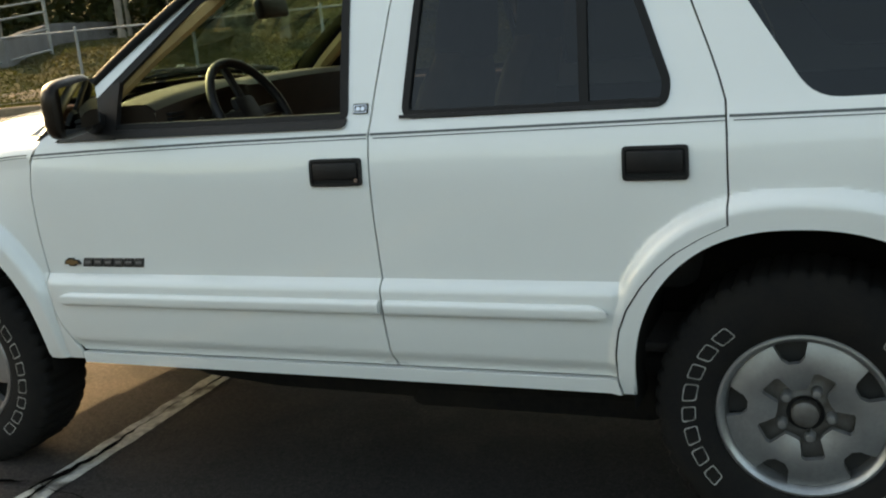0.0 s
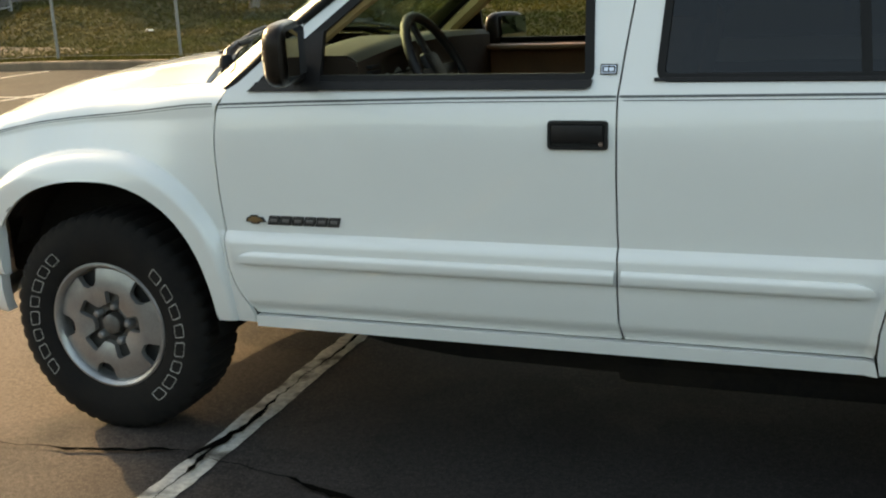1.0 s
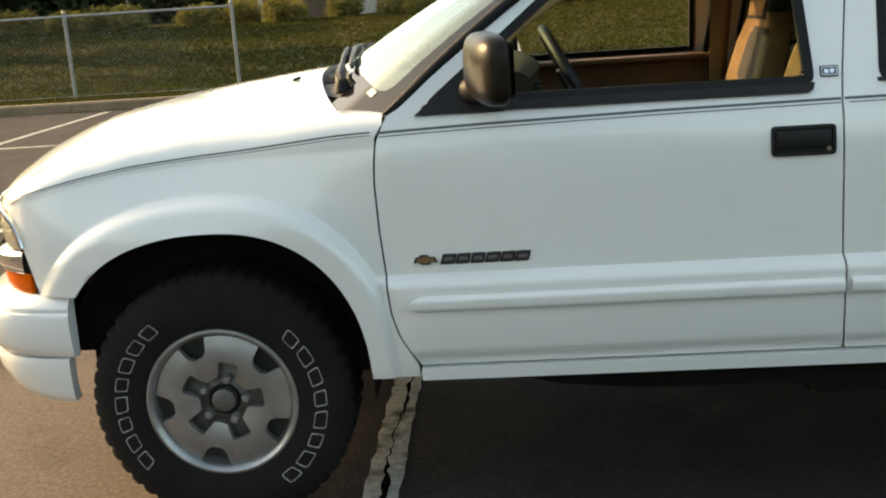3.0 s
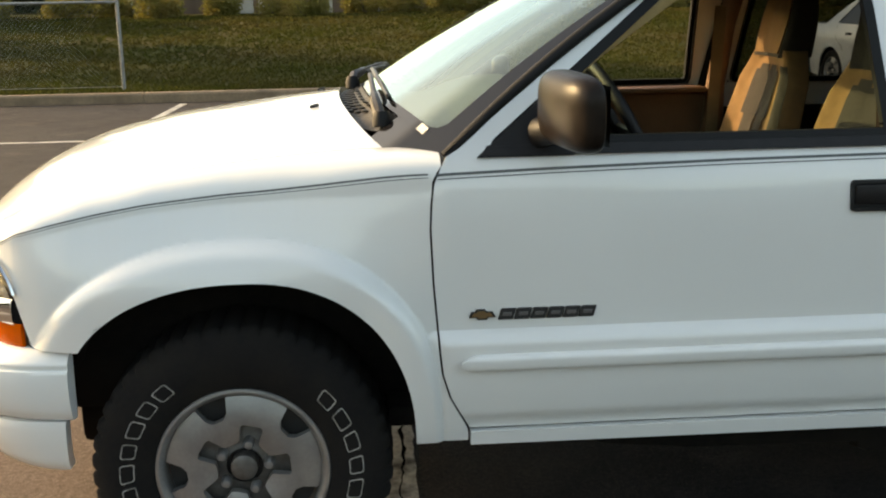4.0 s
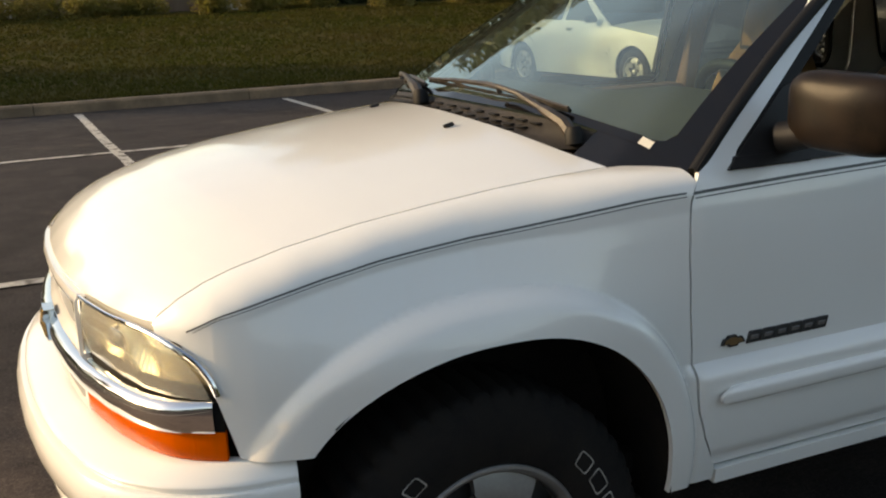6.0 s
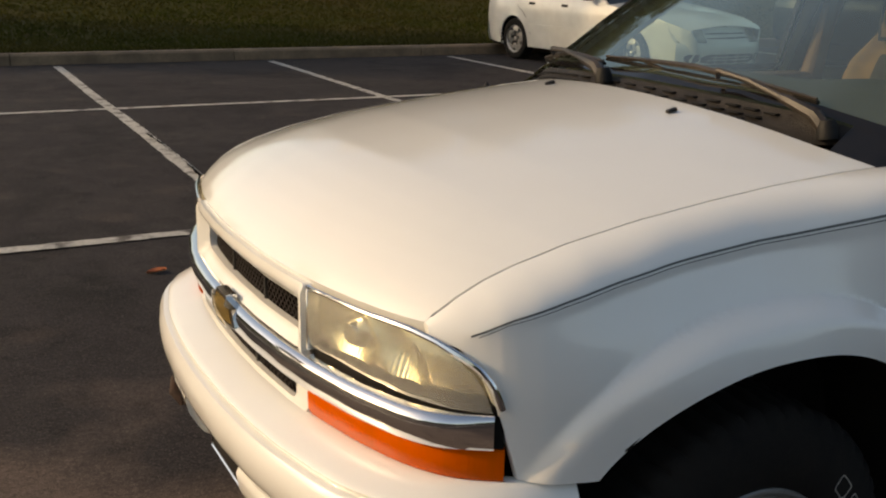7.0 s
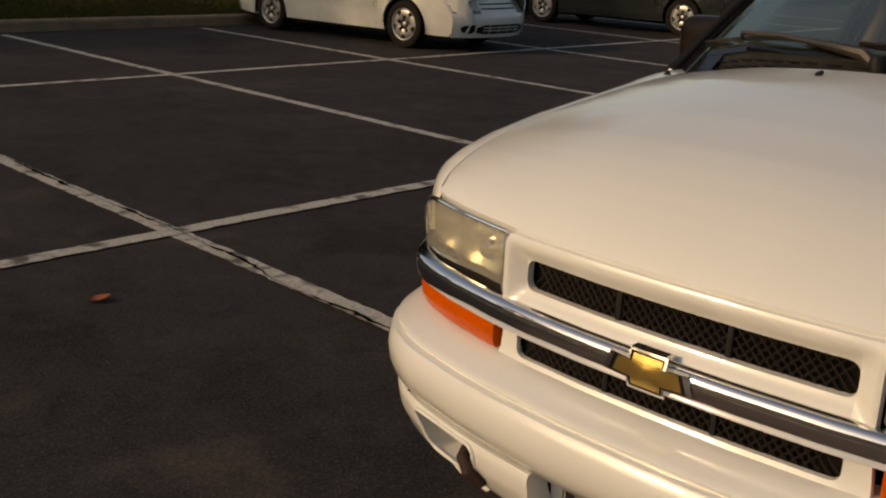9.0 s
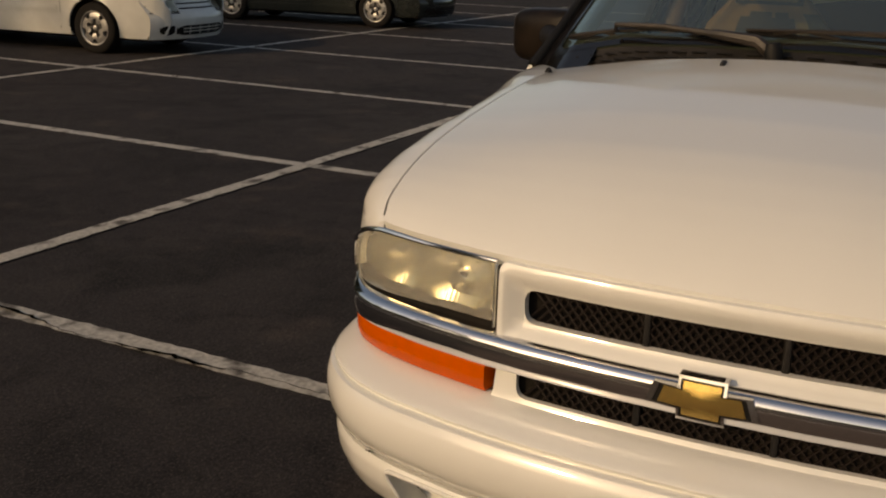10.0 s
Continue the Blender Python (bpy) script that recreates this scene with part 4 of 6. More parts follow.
part("cowl_panel", sheet(10, 60, lambda u, v: cowl(u, 0.145 + 0.71 * v)), weathered_grey, suv, "weathered grey plastic cowl below the windscreen")
for sg in (-1, 1):
    # past the wipers the black band runs on down behind the bonnet's edge
    part("cowl_end", sheet(14, 8, lambda u, v: screen(sg * (0.62 + 0.38 * u), 0.003 - 0.17 * v, 0.002)), screen_black, suv, "black foot of the windscreen beside the cowl")
for k in range(20):
    v0 = 0.27 + 0.64 * k / 20
    part("cowl_slot", join(*[moved(box((-0.0080, -0.0180, -0.002), (0.0080, 0.0180, 0.0012), 0.001, 1), Matrix.Translation(cowl(0.17 + 0.21 * r, v0 + 0.015) + Vector((0, 0, 0.003)))) for r in range(4)]), rubber_seal, suv)

# roof and pillars
part("roof", sheet(30, 20, lambda u, v: Vector((0.985 + 0.09 * abs(2 * v - 1) ** 2 + (3.50 - 0.985 - 0.09 * abs(2 * v - 1) ** 2) * u, (2 * v - 1) * 0.618, 1.553 + 0.075 * (1 - abs(2 * v - 1) ** 2.6) + 0.02 * math.sin(math.pi * u)))), white, suv)
part("tailgate", sheet(10, 14, lambda u, v: (lambda z: Vector((interp([(0.45, 3.79), (0.8, 3.80), (1.1, 3.74), (1.56, 3.50)], z), (2 * u - 1) * (interp(WIDTH, z) - 0.05), z)))(0.45 + 1.12 * v)), white, suv)
part("rear_bumper", box((3.66, -0.80, 0.42), (3.86, 0.80, 0.66), 0.05, 3), white, suv)
apillar = sheet(4, 16, lambda u, v: screen(-1, v).lerp(side(0.505 + 0.555 * v, 1.112 + 0.443 * v), u) + Vector((-0.012 * math.sin(math.pi * u), -0.012 * math.sin(math.pi * u), 0.006)))
both("windscreen_pillar", apillar, rubber_seal)
both("pillar_seal", tube([screen(-1, v) + Vector((-0.002, -0.008, 0.004)) for v in (k / 12 for k in range(13))], 0.015, 10), rubber_seal)

# ---- nose: grille panel, headlamps, chrome bar, turn signals, bumper ----
S_LAMP, S_CORNER = rail_s(0.372), rail_s(0.695)
GRILLE_S = rail_s(0.362)


def nose_panel(poly, off, depth):
    """A panel on the nose: poly in (s, z)."""
    def place(s, z):
        p, out = rail_point(s)
        o = off(s, z) if callable(off) else off
        return Vector((*(p + out * o), z))
    lines = poly if isinstance(poly[0], list) else [poly]
    bm = panel([[(-s, z) for s, z in line] for line in lines], 0.02, 0.012, lambda s, z: place(-s, z), depth, (1, 0, 0))
    return bm


upper = rounded([(-0.325, 0.817), (0.325, 0.817), (0.325, 0.877), (-0.325, 0.877)], 0.022)
lower = rounded([(-0.325, 0.684), (0.325, 0.684), (0.325, 0.742), (-0.325, 0.742)], 0.020)
upper_frame = nose_panel(ring(rounded([(-GRILLE_S, 0.784), (GRILLE_S, 0.784), (GRILLE_S, 0.922), (-GRILLE_S, 0.922)], 0.012), upper), lambda s, z: -0.008 + 0.026 * smoothstep(0, 0.032, max(abs(s) - 0.325, z - 0.877, 0.817 - z)) - 0.008 * smoothstep(0.905, 0.922, z), 0.018)
part("grille_panel", upper_frame, white, suv)
lower_frame = nose_panel(ring([(-GRILLE_S - 0.01, 0.664), (GRILLE_S + 0.01, 0.664), (GRILLE_S, 0.76), (-GRILLE_S, 0.76)], lower), lambda s, z: 0.008 + 0.010 * smoothstep(0.688, 0.664, z), 0.012)
part("grille_panel", lower_frame, white, suv)
for z0, z1, hw, deep in ((0.812, 0.882, 0.335, 0.025), (0.681, 0.747, 0.330, 0.005)):
    part("grille_backing", sweep([(-deep - 0.008, z0 - 0.012), (-deep - 0.012, z1 + 0.012)], -hw, hw, 30, None, False), underbody, suv)
    wires = []
    n = int(hw * 2 / 0.018)
    for k in range(-6, n + 6):
        for lean in (-1, 1):
            s0 = -hw + k * 0.018
            s1 = s0 + lean * (z1 - z0) * 0.9
            a, b = (s0, z0), (s1, z1)
            if min(s0, s1) < -hw or max(s0, s1) > hw:
                continue
            p, out = rail_point(a[0])
            q, _ = rail_point(b[0])
            wires.append(tube([(*(p - out * deep), a[1]), (*(q - out * deep), b[1])], 0.0022, 4))
    part("grille_mesh", join(*wires), grille_dark, suv, "dark diamond grille mesh", False)
    for s in (-0.11, 0.11):
        p, out = rail_point(s)
        part("grille_upright", moved(box((-0.012, -0.006, z0), (0.012, 0.006, z1), 0.003), Matrix.Translation((*(p - out * (deep + 0.006)), 0))), black_plastic, suv)


def lamp_s(z):
    """Outer end of the headlamp at a height."""
    return interp([(0.80, rail_s(0.755)), (0.83, rail_s(0.750)), (0.85, rail_s(0.744)), (0.87, rail_s(0.734)), (0.885, rail_s(0.720)), (0.897, rail_s(0.703)), (0.907, rail_s(0.683)), (0.913, rail_s(0.665)), (0.918, rail_s(0.640))], z)


def lamp_sheet(off, z0, z1, trim_in, trim_out, n=26, m=10, flutes=0.0):
    def place(u, v):
        low = z0 - 0.012 * smoothstep(0.1, 0.9, u)
        z = low + (z1 - low) * v
        s = -(S_LAMP + trim_in + (lamp_s(z) - trim_out - S_LAMP - trim_in) * u)
        p, out = rail_point(s)
        bulge = off + 0.006 * math.sin(math.pi * v)
        if flutes:
            for c, a in ((0.25, 0.22), (0.60, 0.16)):
                bulge -= 0.030 * max(0.0, 1 - ((u - c) / a) ** 2 - ((v - 0.5) / 0.62) ** 2) ** 1.4
            bulge += flutes * math.cos(s * 2 * math.pi / 0.0095) * (0.35 + 0.65 * smoothstep(0.40, 0.46, u))
        return Vector((*(p + out * bulge), z))
    return sheet(n, m, place)


def headlamp():
    both("headlamp_lens", lamp_sheet(0.006, 0.810, 0.916, 0.004, 0.017, 60, 10), lamp_glass, None, "hazed yellowish headlamp lens")
    both("headlamp_reflector", lamp_sheet(-0.016, 0.813, 0.914, 0.004, 0.017, 190, 16, 0.0009), reflector, None, "fluted silvery headlamp reflector", 60)
    edge_pts = []
    for k in range(13):
        z = 0.806 + (0.918 - 0.806) * k / 12
        p, out = rail_point(-lamp_s(z))
        edge_pts.append((*(p + out * 0.008), z))
    top_pts = []
    for k in range(1, 10):
        s = -(lamp_s(0.918) + (S_LAMP - lamp_s(0.918)) * k / 9)
        p, out = rail_point(s)
        top_pts.append((*(p + out * 0.008), 0.920))
    both("headlamp_bezel", tube(edge_pts + top_pts, [0.0060] * 11 + [0.0052] * 4 + [0.0042] * 7, 8), chrome, None, "thin chrome headlamp surround")
    both("headlamp_housing", sweep([(-0.004, 0.784), (0.001, 0.8075), (-0.012, 0.812), (-0.06, 0.813), (-0.06, 0.90)], -rail_s(0.75), -S_LAMP, 20, None, False), underbody)
    both("bulb_shield", moved(lathe([(0.0001, -0.012), (0.018, -0.010), (0.024, 0), (0.026, 0.02)], 20), pose(-0.642, -0.465, 0.855, 0, 0, -75)), chrome)
    # side closing of the lamp inside
    p, out = rail_point(-S_LAMP)
    both("headlamp_side", box((p.x - 0.012, p.y - 0.006, 0.80), (p.x + 0.05, p.y, 0.915), 0.002, 1), reflector)


headlamp()

chrome_profile = [(-0.02, 0.732), (0.018, 0.732), (0.027, 0.735), (0.031, 0.742), (0.0345, 0.756), (0.0362, 0.769), (0.0360, 0.778), (0.0325, 0.786), (0.024, 0.792), (0.012, 0.7945), (-0.02, 0.795)]
S_BAR = rail_s(0.748)


def end_taper(s):
    return (1 - 0.75 * smoothstep(rail_s(0.66), rail_s(0.757), abs(s)), 0)


part("chrome_bar", sweep(chrome_profile, -S_BAR, S_BAR, 70, end_taper), chrome, suv, "broad polished chrome bar across the nose")
for sgn in (-1, 1):
    part("turn_signal", sweep([(-0.03, 0.678), (0.010, 0.678), (0.017, 0.69), (0.018, 0.722), (0.012, 0.7335), (-0.03, 0.7335)], sgn * rail_s(0.384), sgn * rail_s(0.757), 24, end_taper), amber, suv, "orange front turn signal lens")
    part("signal_seal", sweep([(-0.03, 0.682), (-0.001, 0.682), (-0.001, 0.790), (-0.03, 0.790)], sgn * rail_s(0.392), sgn * rail_s(0.756), 24, end_taper), underbody, suv)

# cross-shaped emblem in the middle of the bar
def emblem(k, out, z0, hole=0.0, depth=0.022):
    pts = [(-0.086, -0.018), (-0.036, -0.018), (-0.036, -0.036), (0.036, -0.036), (0.036, -0.018), (0.086, -0.018), (0.074, 0.018), (0.036, 0.018), (0.036, 0.036), (-0.036, 0.036), (-0.036, 0.018), (-0.074, 0.018)]
    cut = [(x * hole, z * hole) for x, z in pts]
    pts = [(x * k, z * k) for x, z in pts]
    def place(s, z):
        p, o = rail_point(-s)
        ridge = 0.011 * max(0.0, 1 - max(abs(s) / 0.088, abs(z) / 0.037))
        return Vector((*(p + o * (out + ridge)), z0 + z))
    return panel(ring(pts, cut) if hole else pts, 0.01, 0.01, place, depth, (1, 0, 0))


part("emblem_rim", emblem(1.02, 0.0385, 0.770, 0.89, 0.024), chrome_worn, suv, "chrome rim of the emblem")
part("emblem_groove", emblem(0.94, 0.035, 0.770), rubber_seal, suv)
part("emblem", emblem(0.79, 0.0375, 0.770), gold, suv, "gold cross-shaped emblem on the chrome bar")
part("bonnet_latch", box((-0.7145, -0.072, 0.9165), (-0.70, -0.022, 0.9200), 0.0005), rubber_seal, suv, "black latch slot at the bonnet edge")


def bumper_scale(s):
    a = abs(s)
    return (1 - 0.72 * smoothstep(0.55, 0.95, a), 0)


S_BUMP = rail_s(0.7890)
bumper_profile = [(-0.04, 0.677), (0.014, 0.676), (0.030, 0.671), (0.055, 0.662), (0.078, 0.652), (0.088, 0.6475), (0.0905, 0.6445), (0.0895, 0.641), (0.084, 0.6365), (0.084, 0.6325), (0.096, 0.6335), (0.1035, 0.6315), (0.109, 0.623), (0.1145, 0.608), (0.116, 0.590), (0.112, 0.562), (0.102, 0.538), (0.084, 0.514), (0.06, 0.507), (-0.02, 0.507)]
part("front_bumper", sweep(bumper_profile, -S_BUMP, S_BUMP, 90, bumper_scale), white, suv, "white painted front bumper")
VALANCE = [(0.366, -0.01), (0.372, 0.010), (0.385, 0.033), (0.40, 0.050), (0.45, 0.078), (0.49, 0.086), (0.503, 0.080)]


def on_valance(s, z, extra=0.0):
    p, out = rail_point(-s)
    return Vector((*(p + out * (interp(VALANCE, z) * bumper_scale(s)[0] + extra)), z))


for sgn in (-1, 1):
    hole = rounded([(0.345, 0.406), (0.515, 0.410), (0.552, 0.492), (0.345, 0.494)], 0.022)
    hole = [(s * sgn, z) for s, z in hole]
    bm = panel(ring([(s * sgn, z) for s, z in [(0.20, 0.392), (0.225, 0.368), (S_BUMP - 0.04, 0.368), (S_BUMP - 0.026, 0.374), (S_BUMP - 0.018, 0.503), (0.20, 0.503)]], hole), 0.016, 0.012, on_valance, 0)
    rim = [e for e in bm.edges if e.is_boundary]
    for e in rim:
        e.smooth = False
    for v in bmesh.ops.extrude_edge_only(bm, edges=rim)["geom"]:
        if isinstance(v, bmesh.types.BMVert):
            v.co += Vector((0, math.copysign(0.04, -v.co.y), 0)) if abs(v.co.y) > 0.62 else Vector((0.06, 0, 0))
    part("front_valance", bm, white, suv, "white lower valance with a tow hook opening")
    part("opening_lip", tube([on_valance(s, z, 0.001) for s, z in hole], 0.0045, 8, True), white, suv)
    part("opening_back", sweep([(0.052, 0.392), (0.0, 0.405), (-0.022, 0.44), (-0.022, 0.468), (0.045, 0.495)], -sgn * 0.335, -sgn * 0.545, 14, lambda t: (1 - 0.5 * smoothstep(0.40, 0.56, abs(t)), 0), False), white, suv)
    part("opening_slot", sweep([(-0.019, 0.446), (-0.019, 0.466)], -sgn * 0.345, -sgn * 0.43, 6, None, False), underbody, suv)
    y = 0.415 * sgn
    hook = [(-0.64, y, 0.455), (-0.735, y - 0.010 * sgn, 0.468), (-0.770, y - 0.028 * sgn, 0.461), (-0.780, y - 0.054 * sgn, 0.440), (-0.765, y - 0.070 * sgn, 0.420), (-0.730, y - 0.060 * sgn, 0.414), (-0.705, y - 0.030 * sgn, 0.424)]
    part("tow_hook", tube(hook, 0.0135, 12), rust, suv, "rusty brown steel tow hook")
part("plate_recess", sweep([(0.055, 0.505), (0.012, 0.498), (0.006, 0.378), (0.02, 0.366), (-0.03, 0.366)], -0.205, 0.205, 16, None, False), white, suv)
plate = part("licence_plate", box((-0.742, -0.152, 0.384), (-0.736, 0.152, 0.494), 0.004), rubber_seal, suv, "black front plate with plain pale bars in a bright frame")
for k in range(8):
    part("plate_bar", box((-0.7435, -0.135 + 0.034 * k, 0.455), (-0.7415, -0.110 + 0.034 * k, 0.484)), letter_white, plate)
part("plate_bar", box((-0.7435, -0.07, 0.425), (-0.7415, 0.07, 0.438)), letter_white, plate)
part("plate_frame", tube([(-0.742, -0.155, 0.381), (-0.742, 0.155, 0.381), (-0.742, 0.155, 0.497), (-0.742, -0.155, 0.497)], 0.004, 6, True), chrome, plate, "bright chrome plate frame")

# ---- small outer parts ----
# washer nozzles
for y in (-0.279, 0.205):
    z = bonnet(0.94, 0.5 + 0.5 * y / 0.69).z
    part("washer_nozzle", moved(box((-0.014, -0.006, -0.002), (0.012, 0.006, 0.007), 0.003), pose(0.185, y, z, 0, -14, 0)), black_plastic, suv, "black washer nozzle")
part("aerial_base", moved(lathe([(0.0001, 0.012), (0.004, 0.011), (0.007, 0.006), (0.011, 0)], 12), pose(0.255, 0.655, 1.126, 90, 0, 0)), black_plastic, suv, "black aerial base")


# wipers
def wiper(pivot, tip, blade0, blade1):
    pivot, tip, blade0, blade1 = (Vector(p) for p in (pivot, tip, blade0, blade1))
    arm = part("wiper_arm", join(
        tube([pivot, pivot.lerp(tip, 0.10) + Vector((-0.006, 0, 0.026)), pivot.lerp(tip, 0.34) + Vector((-0.008, 0, 0.030)), pivot.lerp(tip, 0.40) + Vector((-0.008, 0, 0.030))], [0.015, 0.016, 0.012, 0.008], 8),
        tube([pivot.lerp(tip, 0.36) + Vector((-0.008, 0, 0.030)), pivot.lerp(tip, 0.7) + Vector((-0.006, 0, 0.030)), tip + Vector((-0.004, 0, 0.018)), tip], [0.008, 0.007, 0.007, 0.006], 8)), wiper_brown, suv, "weathered dark wiper arm")
    part("pivot_cap", moved(lathe([(0.0001, 0.03), (0.016, 0.028), (0.022, 0.012), (0.022, -0.01)], 14), Matrix.Translation(pivot) @ pose(0, 0, 0, 80, 0, 0)), rubber_seal, arm)
    # rubber below, steel bow above it with its two yokes
    part("wiper_blade", tube([blade0, blade0.lerp(blade1, 0.5) + Vector((-0.003, 0, 0.004)), blade1], 0.0055, 6), rubber_seal, suv, "black wiper rubber")
    rise = Vector((-0.012, 0, 0.021))
    bow = [blade0.lerp(blade1, f) + rise * h for f, h in ((0.0, 0.35), (0.10, 0.55), (0.25, 0.9), (0.5, 1.25), (0.75, 0.9), (0.90, 0.55), (1.0, 0.35))]
    part("wiper_bow", join(tube(bow, [0.0035, 0.005, 0.006, 0.008, 0.006, 0.005, 0.0035], 6), *[tube([blade0.lerp(blade1, f) + rise * h for f, h in ((c - 0.11, 0.2), (c, 0.8), (c + 0.11, 0.2))], 0.0045, 6) for c in (0.2, 0.8)]), wiper_brown, suv, "weathered wiper bow")


def on_screen(u, v, d=0.016):
    return screen(u, v, d)


wiper(cowl(0.5, 0.15) + Vector((0, 0, 0.02)), on_screen(-0.20, 0.045, 0.02), on_screen(-0.50, 0.03), on_screen(0.16, 0.06))
wiper(cowl(0.5, 0.56) + Vector((0, 0, 0.02)), on_screen(0.55, 0.055, 0.02), on_screen(0.15, 0.03), on_screen(0.80, 0.08))


# door mirrors
def door_mirror():
    cx, cy, cz = 0.775, -0.940, 1.224
    bm = bmesh.new()
    bmesh.ops.create_uvsphere(bm, u_segments=32, v_segments=20, radius=1)
    for v in bm.verts:
        x, y, z = v.co
        p = 4.2
        k = (abs(y) ** p + abs(z) ** p) ** (1 / p) / max(1e-6, math.hypot(y, z)) if math.hypot(y, z) > 1e-6 else 1
        y, z = y / k if k else y, z / k if k else z
        x = math.copysign(abs(x) ** 0.62, x) * (0.056 if x < 0 else 0.030)
        v.co = (cx + x - 0.030 * y, cy + y * 0.122, cz + z * 0.083 + 0.006 * y)
    shell = bm
    pane = sheet(8, 8, lambda u, v: Vector((cx + 0.0312 - 0.024 * (2 * u - 1), cy + (2 * u - 1) * 0.10, cz + (2 * v - 1) * 0.064 + 0.006 * (2 * u - 1))))
    foot = tube([(0.725, -0.80, 1.162), (0.755, -0.87, 1.176)], [0.036, 0.030], 12)
    mirror_mat = material("mirror_glass", (0.85, 0.86, 0.85), 0.02, 1.0)
    right_shell, right_pane = (moved(mirrored(b), pose(0.870, 0.895, 1.165, 0, -3, -1) @ pose(-cx, cy, -cz)) for b in (shell, pane))
    part("mirror_shell", right_shell, grey_plastic, suv, "grey weathered door mirror housing turned inward")
    part("mirror_glass", right_pane, mirror_mat, suv)
    part("mirror_foot", tube([(0.74, 0.80, 1.15), (0.82, 0.87, 1.17)], [0.04, 0.034], 12), black_plastic, suv)
    part("mirror_shell", shell, grey_plastic, suv, "grey weathered door mirror housing")
    part("mirror_glass", pane, mirror_mat, suv)
    part("mirror_foot", foot, black_plastic, suv)


door_mirror()


# ---- wheels ----
def tyre_mesh(detail=True):
    r, w = 0.364, 0.1175
    prof = [(0.198, 0.09), (0.205, 0.100), (0.225, 0.110), (0.262, 0.1185), (0.295, 0.119), (0.325, 0.112), (0.345, 0.103), (0.357, 0.094), (0.3635, 0.080), (0.365, 0.05), (0.365, 0.0)]
    full = [(a, -b) for a, b in prof] + [(a, b) for a, b in prof[::-1][1:]]

    def lugs(k, rr, y):
        if rr < 0.343:
            return 0
        g = 0.0 if (k % 4) in (0, 1, 2) else -0.009
        if rr > 0.36 and abs(abs(y) - 0.05) < 0.01:
            g -= 0.006
        return g if rr > 0.35 else g * 0.6

    return lathe(full, 192 if detail else 72, wobble=lugs if detail else None)


def bar_letters(a0, a1, count, r0, r1):
    """Outlined plain slanted bars round the sidewall in place of its lettering, each a mesh."""
    step = (a1 - a0) / count
    mid, half_h = (r0 + r1) / 2, (r1 - r0) / 2
    out = []
    for k in range(count):
        c = radians(a0 + step * (k + 0.5))
        half = radians(step) * mid * (0.44 + 0.04 * math.sin(2.6 * k + a0))
        shape = rounded([(-half, -half_h), (half * 0.72, -half_h), (half, half_h), (-half * 0.72, half_h)], 0.0075, 3)
        inner = rounded([(-half + 0.0042, -half_h + 0.0026), (half * 0.72 - 0.0030, -half_h + 0.0026), (half - 0.0042, half_h - 0.0026), (-half * 0.72 + 0.0030, half_h - 0.0026)], 0.006, 3)

        def place(u, v, c=c):
            r, ang = mid + v, c + u / mid
            return Vector((r * math.cos(ang), -interp([(0.225, 0.1105), (0.262, 0.1195), (0.295, 0.120), (0.325, 0.113)], r) - 0.0004, r * math.sin(ang)))

        out.append(panel(ring(shape, inner), 0.012, 0.05, place, 0))
    return out


def rim_parts(spin):
    """Five flared spokes between dark windows, a star-shaped recess, nuts and cap."""
    outer = []
    for k in range(5):
        c = spin + 72 * k
        outer += [(0.187 * math.cos(radians(a)), 0.187 * math.sin(radians(a))) for a in np.linspace(c - 36 + 12.5, c + 36 - 12.5, 12)]
        for r, d in ((0.150, 36 - 10.5), (0.136, 36 - 5.5), (0.136, 36 + 5.5), (0.150, 36 + 10.5)):
            outer.append((r * math.cos(radians(c + d)), r * math.sin(radians(c + d))))
    inner = []
    for k in range(5):
        c = spin + 72 * k
        for r, d in ((0.066, -30), (0.070, -20), (0.112, -14.5), (0.116, -10), (0.116, 10), (0.112, 14.5), (0.070, 20), (0.066, 30)):
            inner.append((r * math.cos(radians(c + d)), r * math.sin(radians(c + d))))

    def face(x, z):
        r = math.hypot(x, z)
        return Vector((x, -0.088 - 0.012 * math.sin(math.pi * min(1, max(0, (r - 0.06) / 0.13))), z))

    plate_bm = panel(ring(outer, inner), 0.012, 0.012, face, 0.022)
    ring_bm = lathe([(0.215, -0.080), (0.2125, -0.100), (0.208, -0.106), (0.202, -0.107), (0.195, -0.102), (0.189, -0.092), (0.187, -0.070), (0.18, 0.02)], 80)
    back = lathe([(0.0001, -0.050), (0.185, -0.055)], 60)
    hub = lathe([(0.128, -0.060), (0.06, -0.062), (0.045, -0.072)], 40)
    nuts = []
    for k in range(5):
        a = radians(spin + 72 * k)
        b = lathe([(0.0001, -0.094), (0.009, -0.093), (0.0132, -0.086), (0.0138, -0.058)], 12, (0.061 * math.cos(a), 0, 0.061 * math.sin(a)))
        nuts.append(b)
    cap = lathe([(0.0001, -0.096), (0.024, -0.095), (0.032, -0.090), (0.034, -0.060)], 32)
    return plate_bm, ring_bm, back, hub, nuts, cap


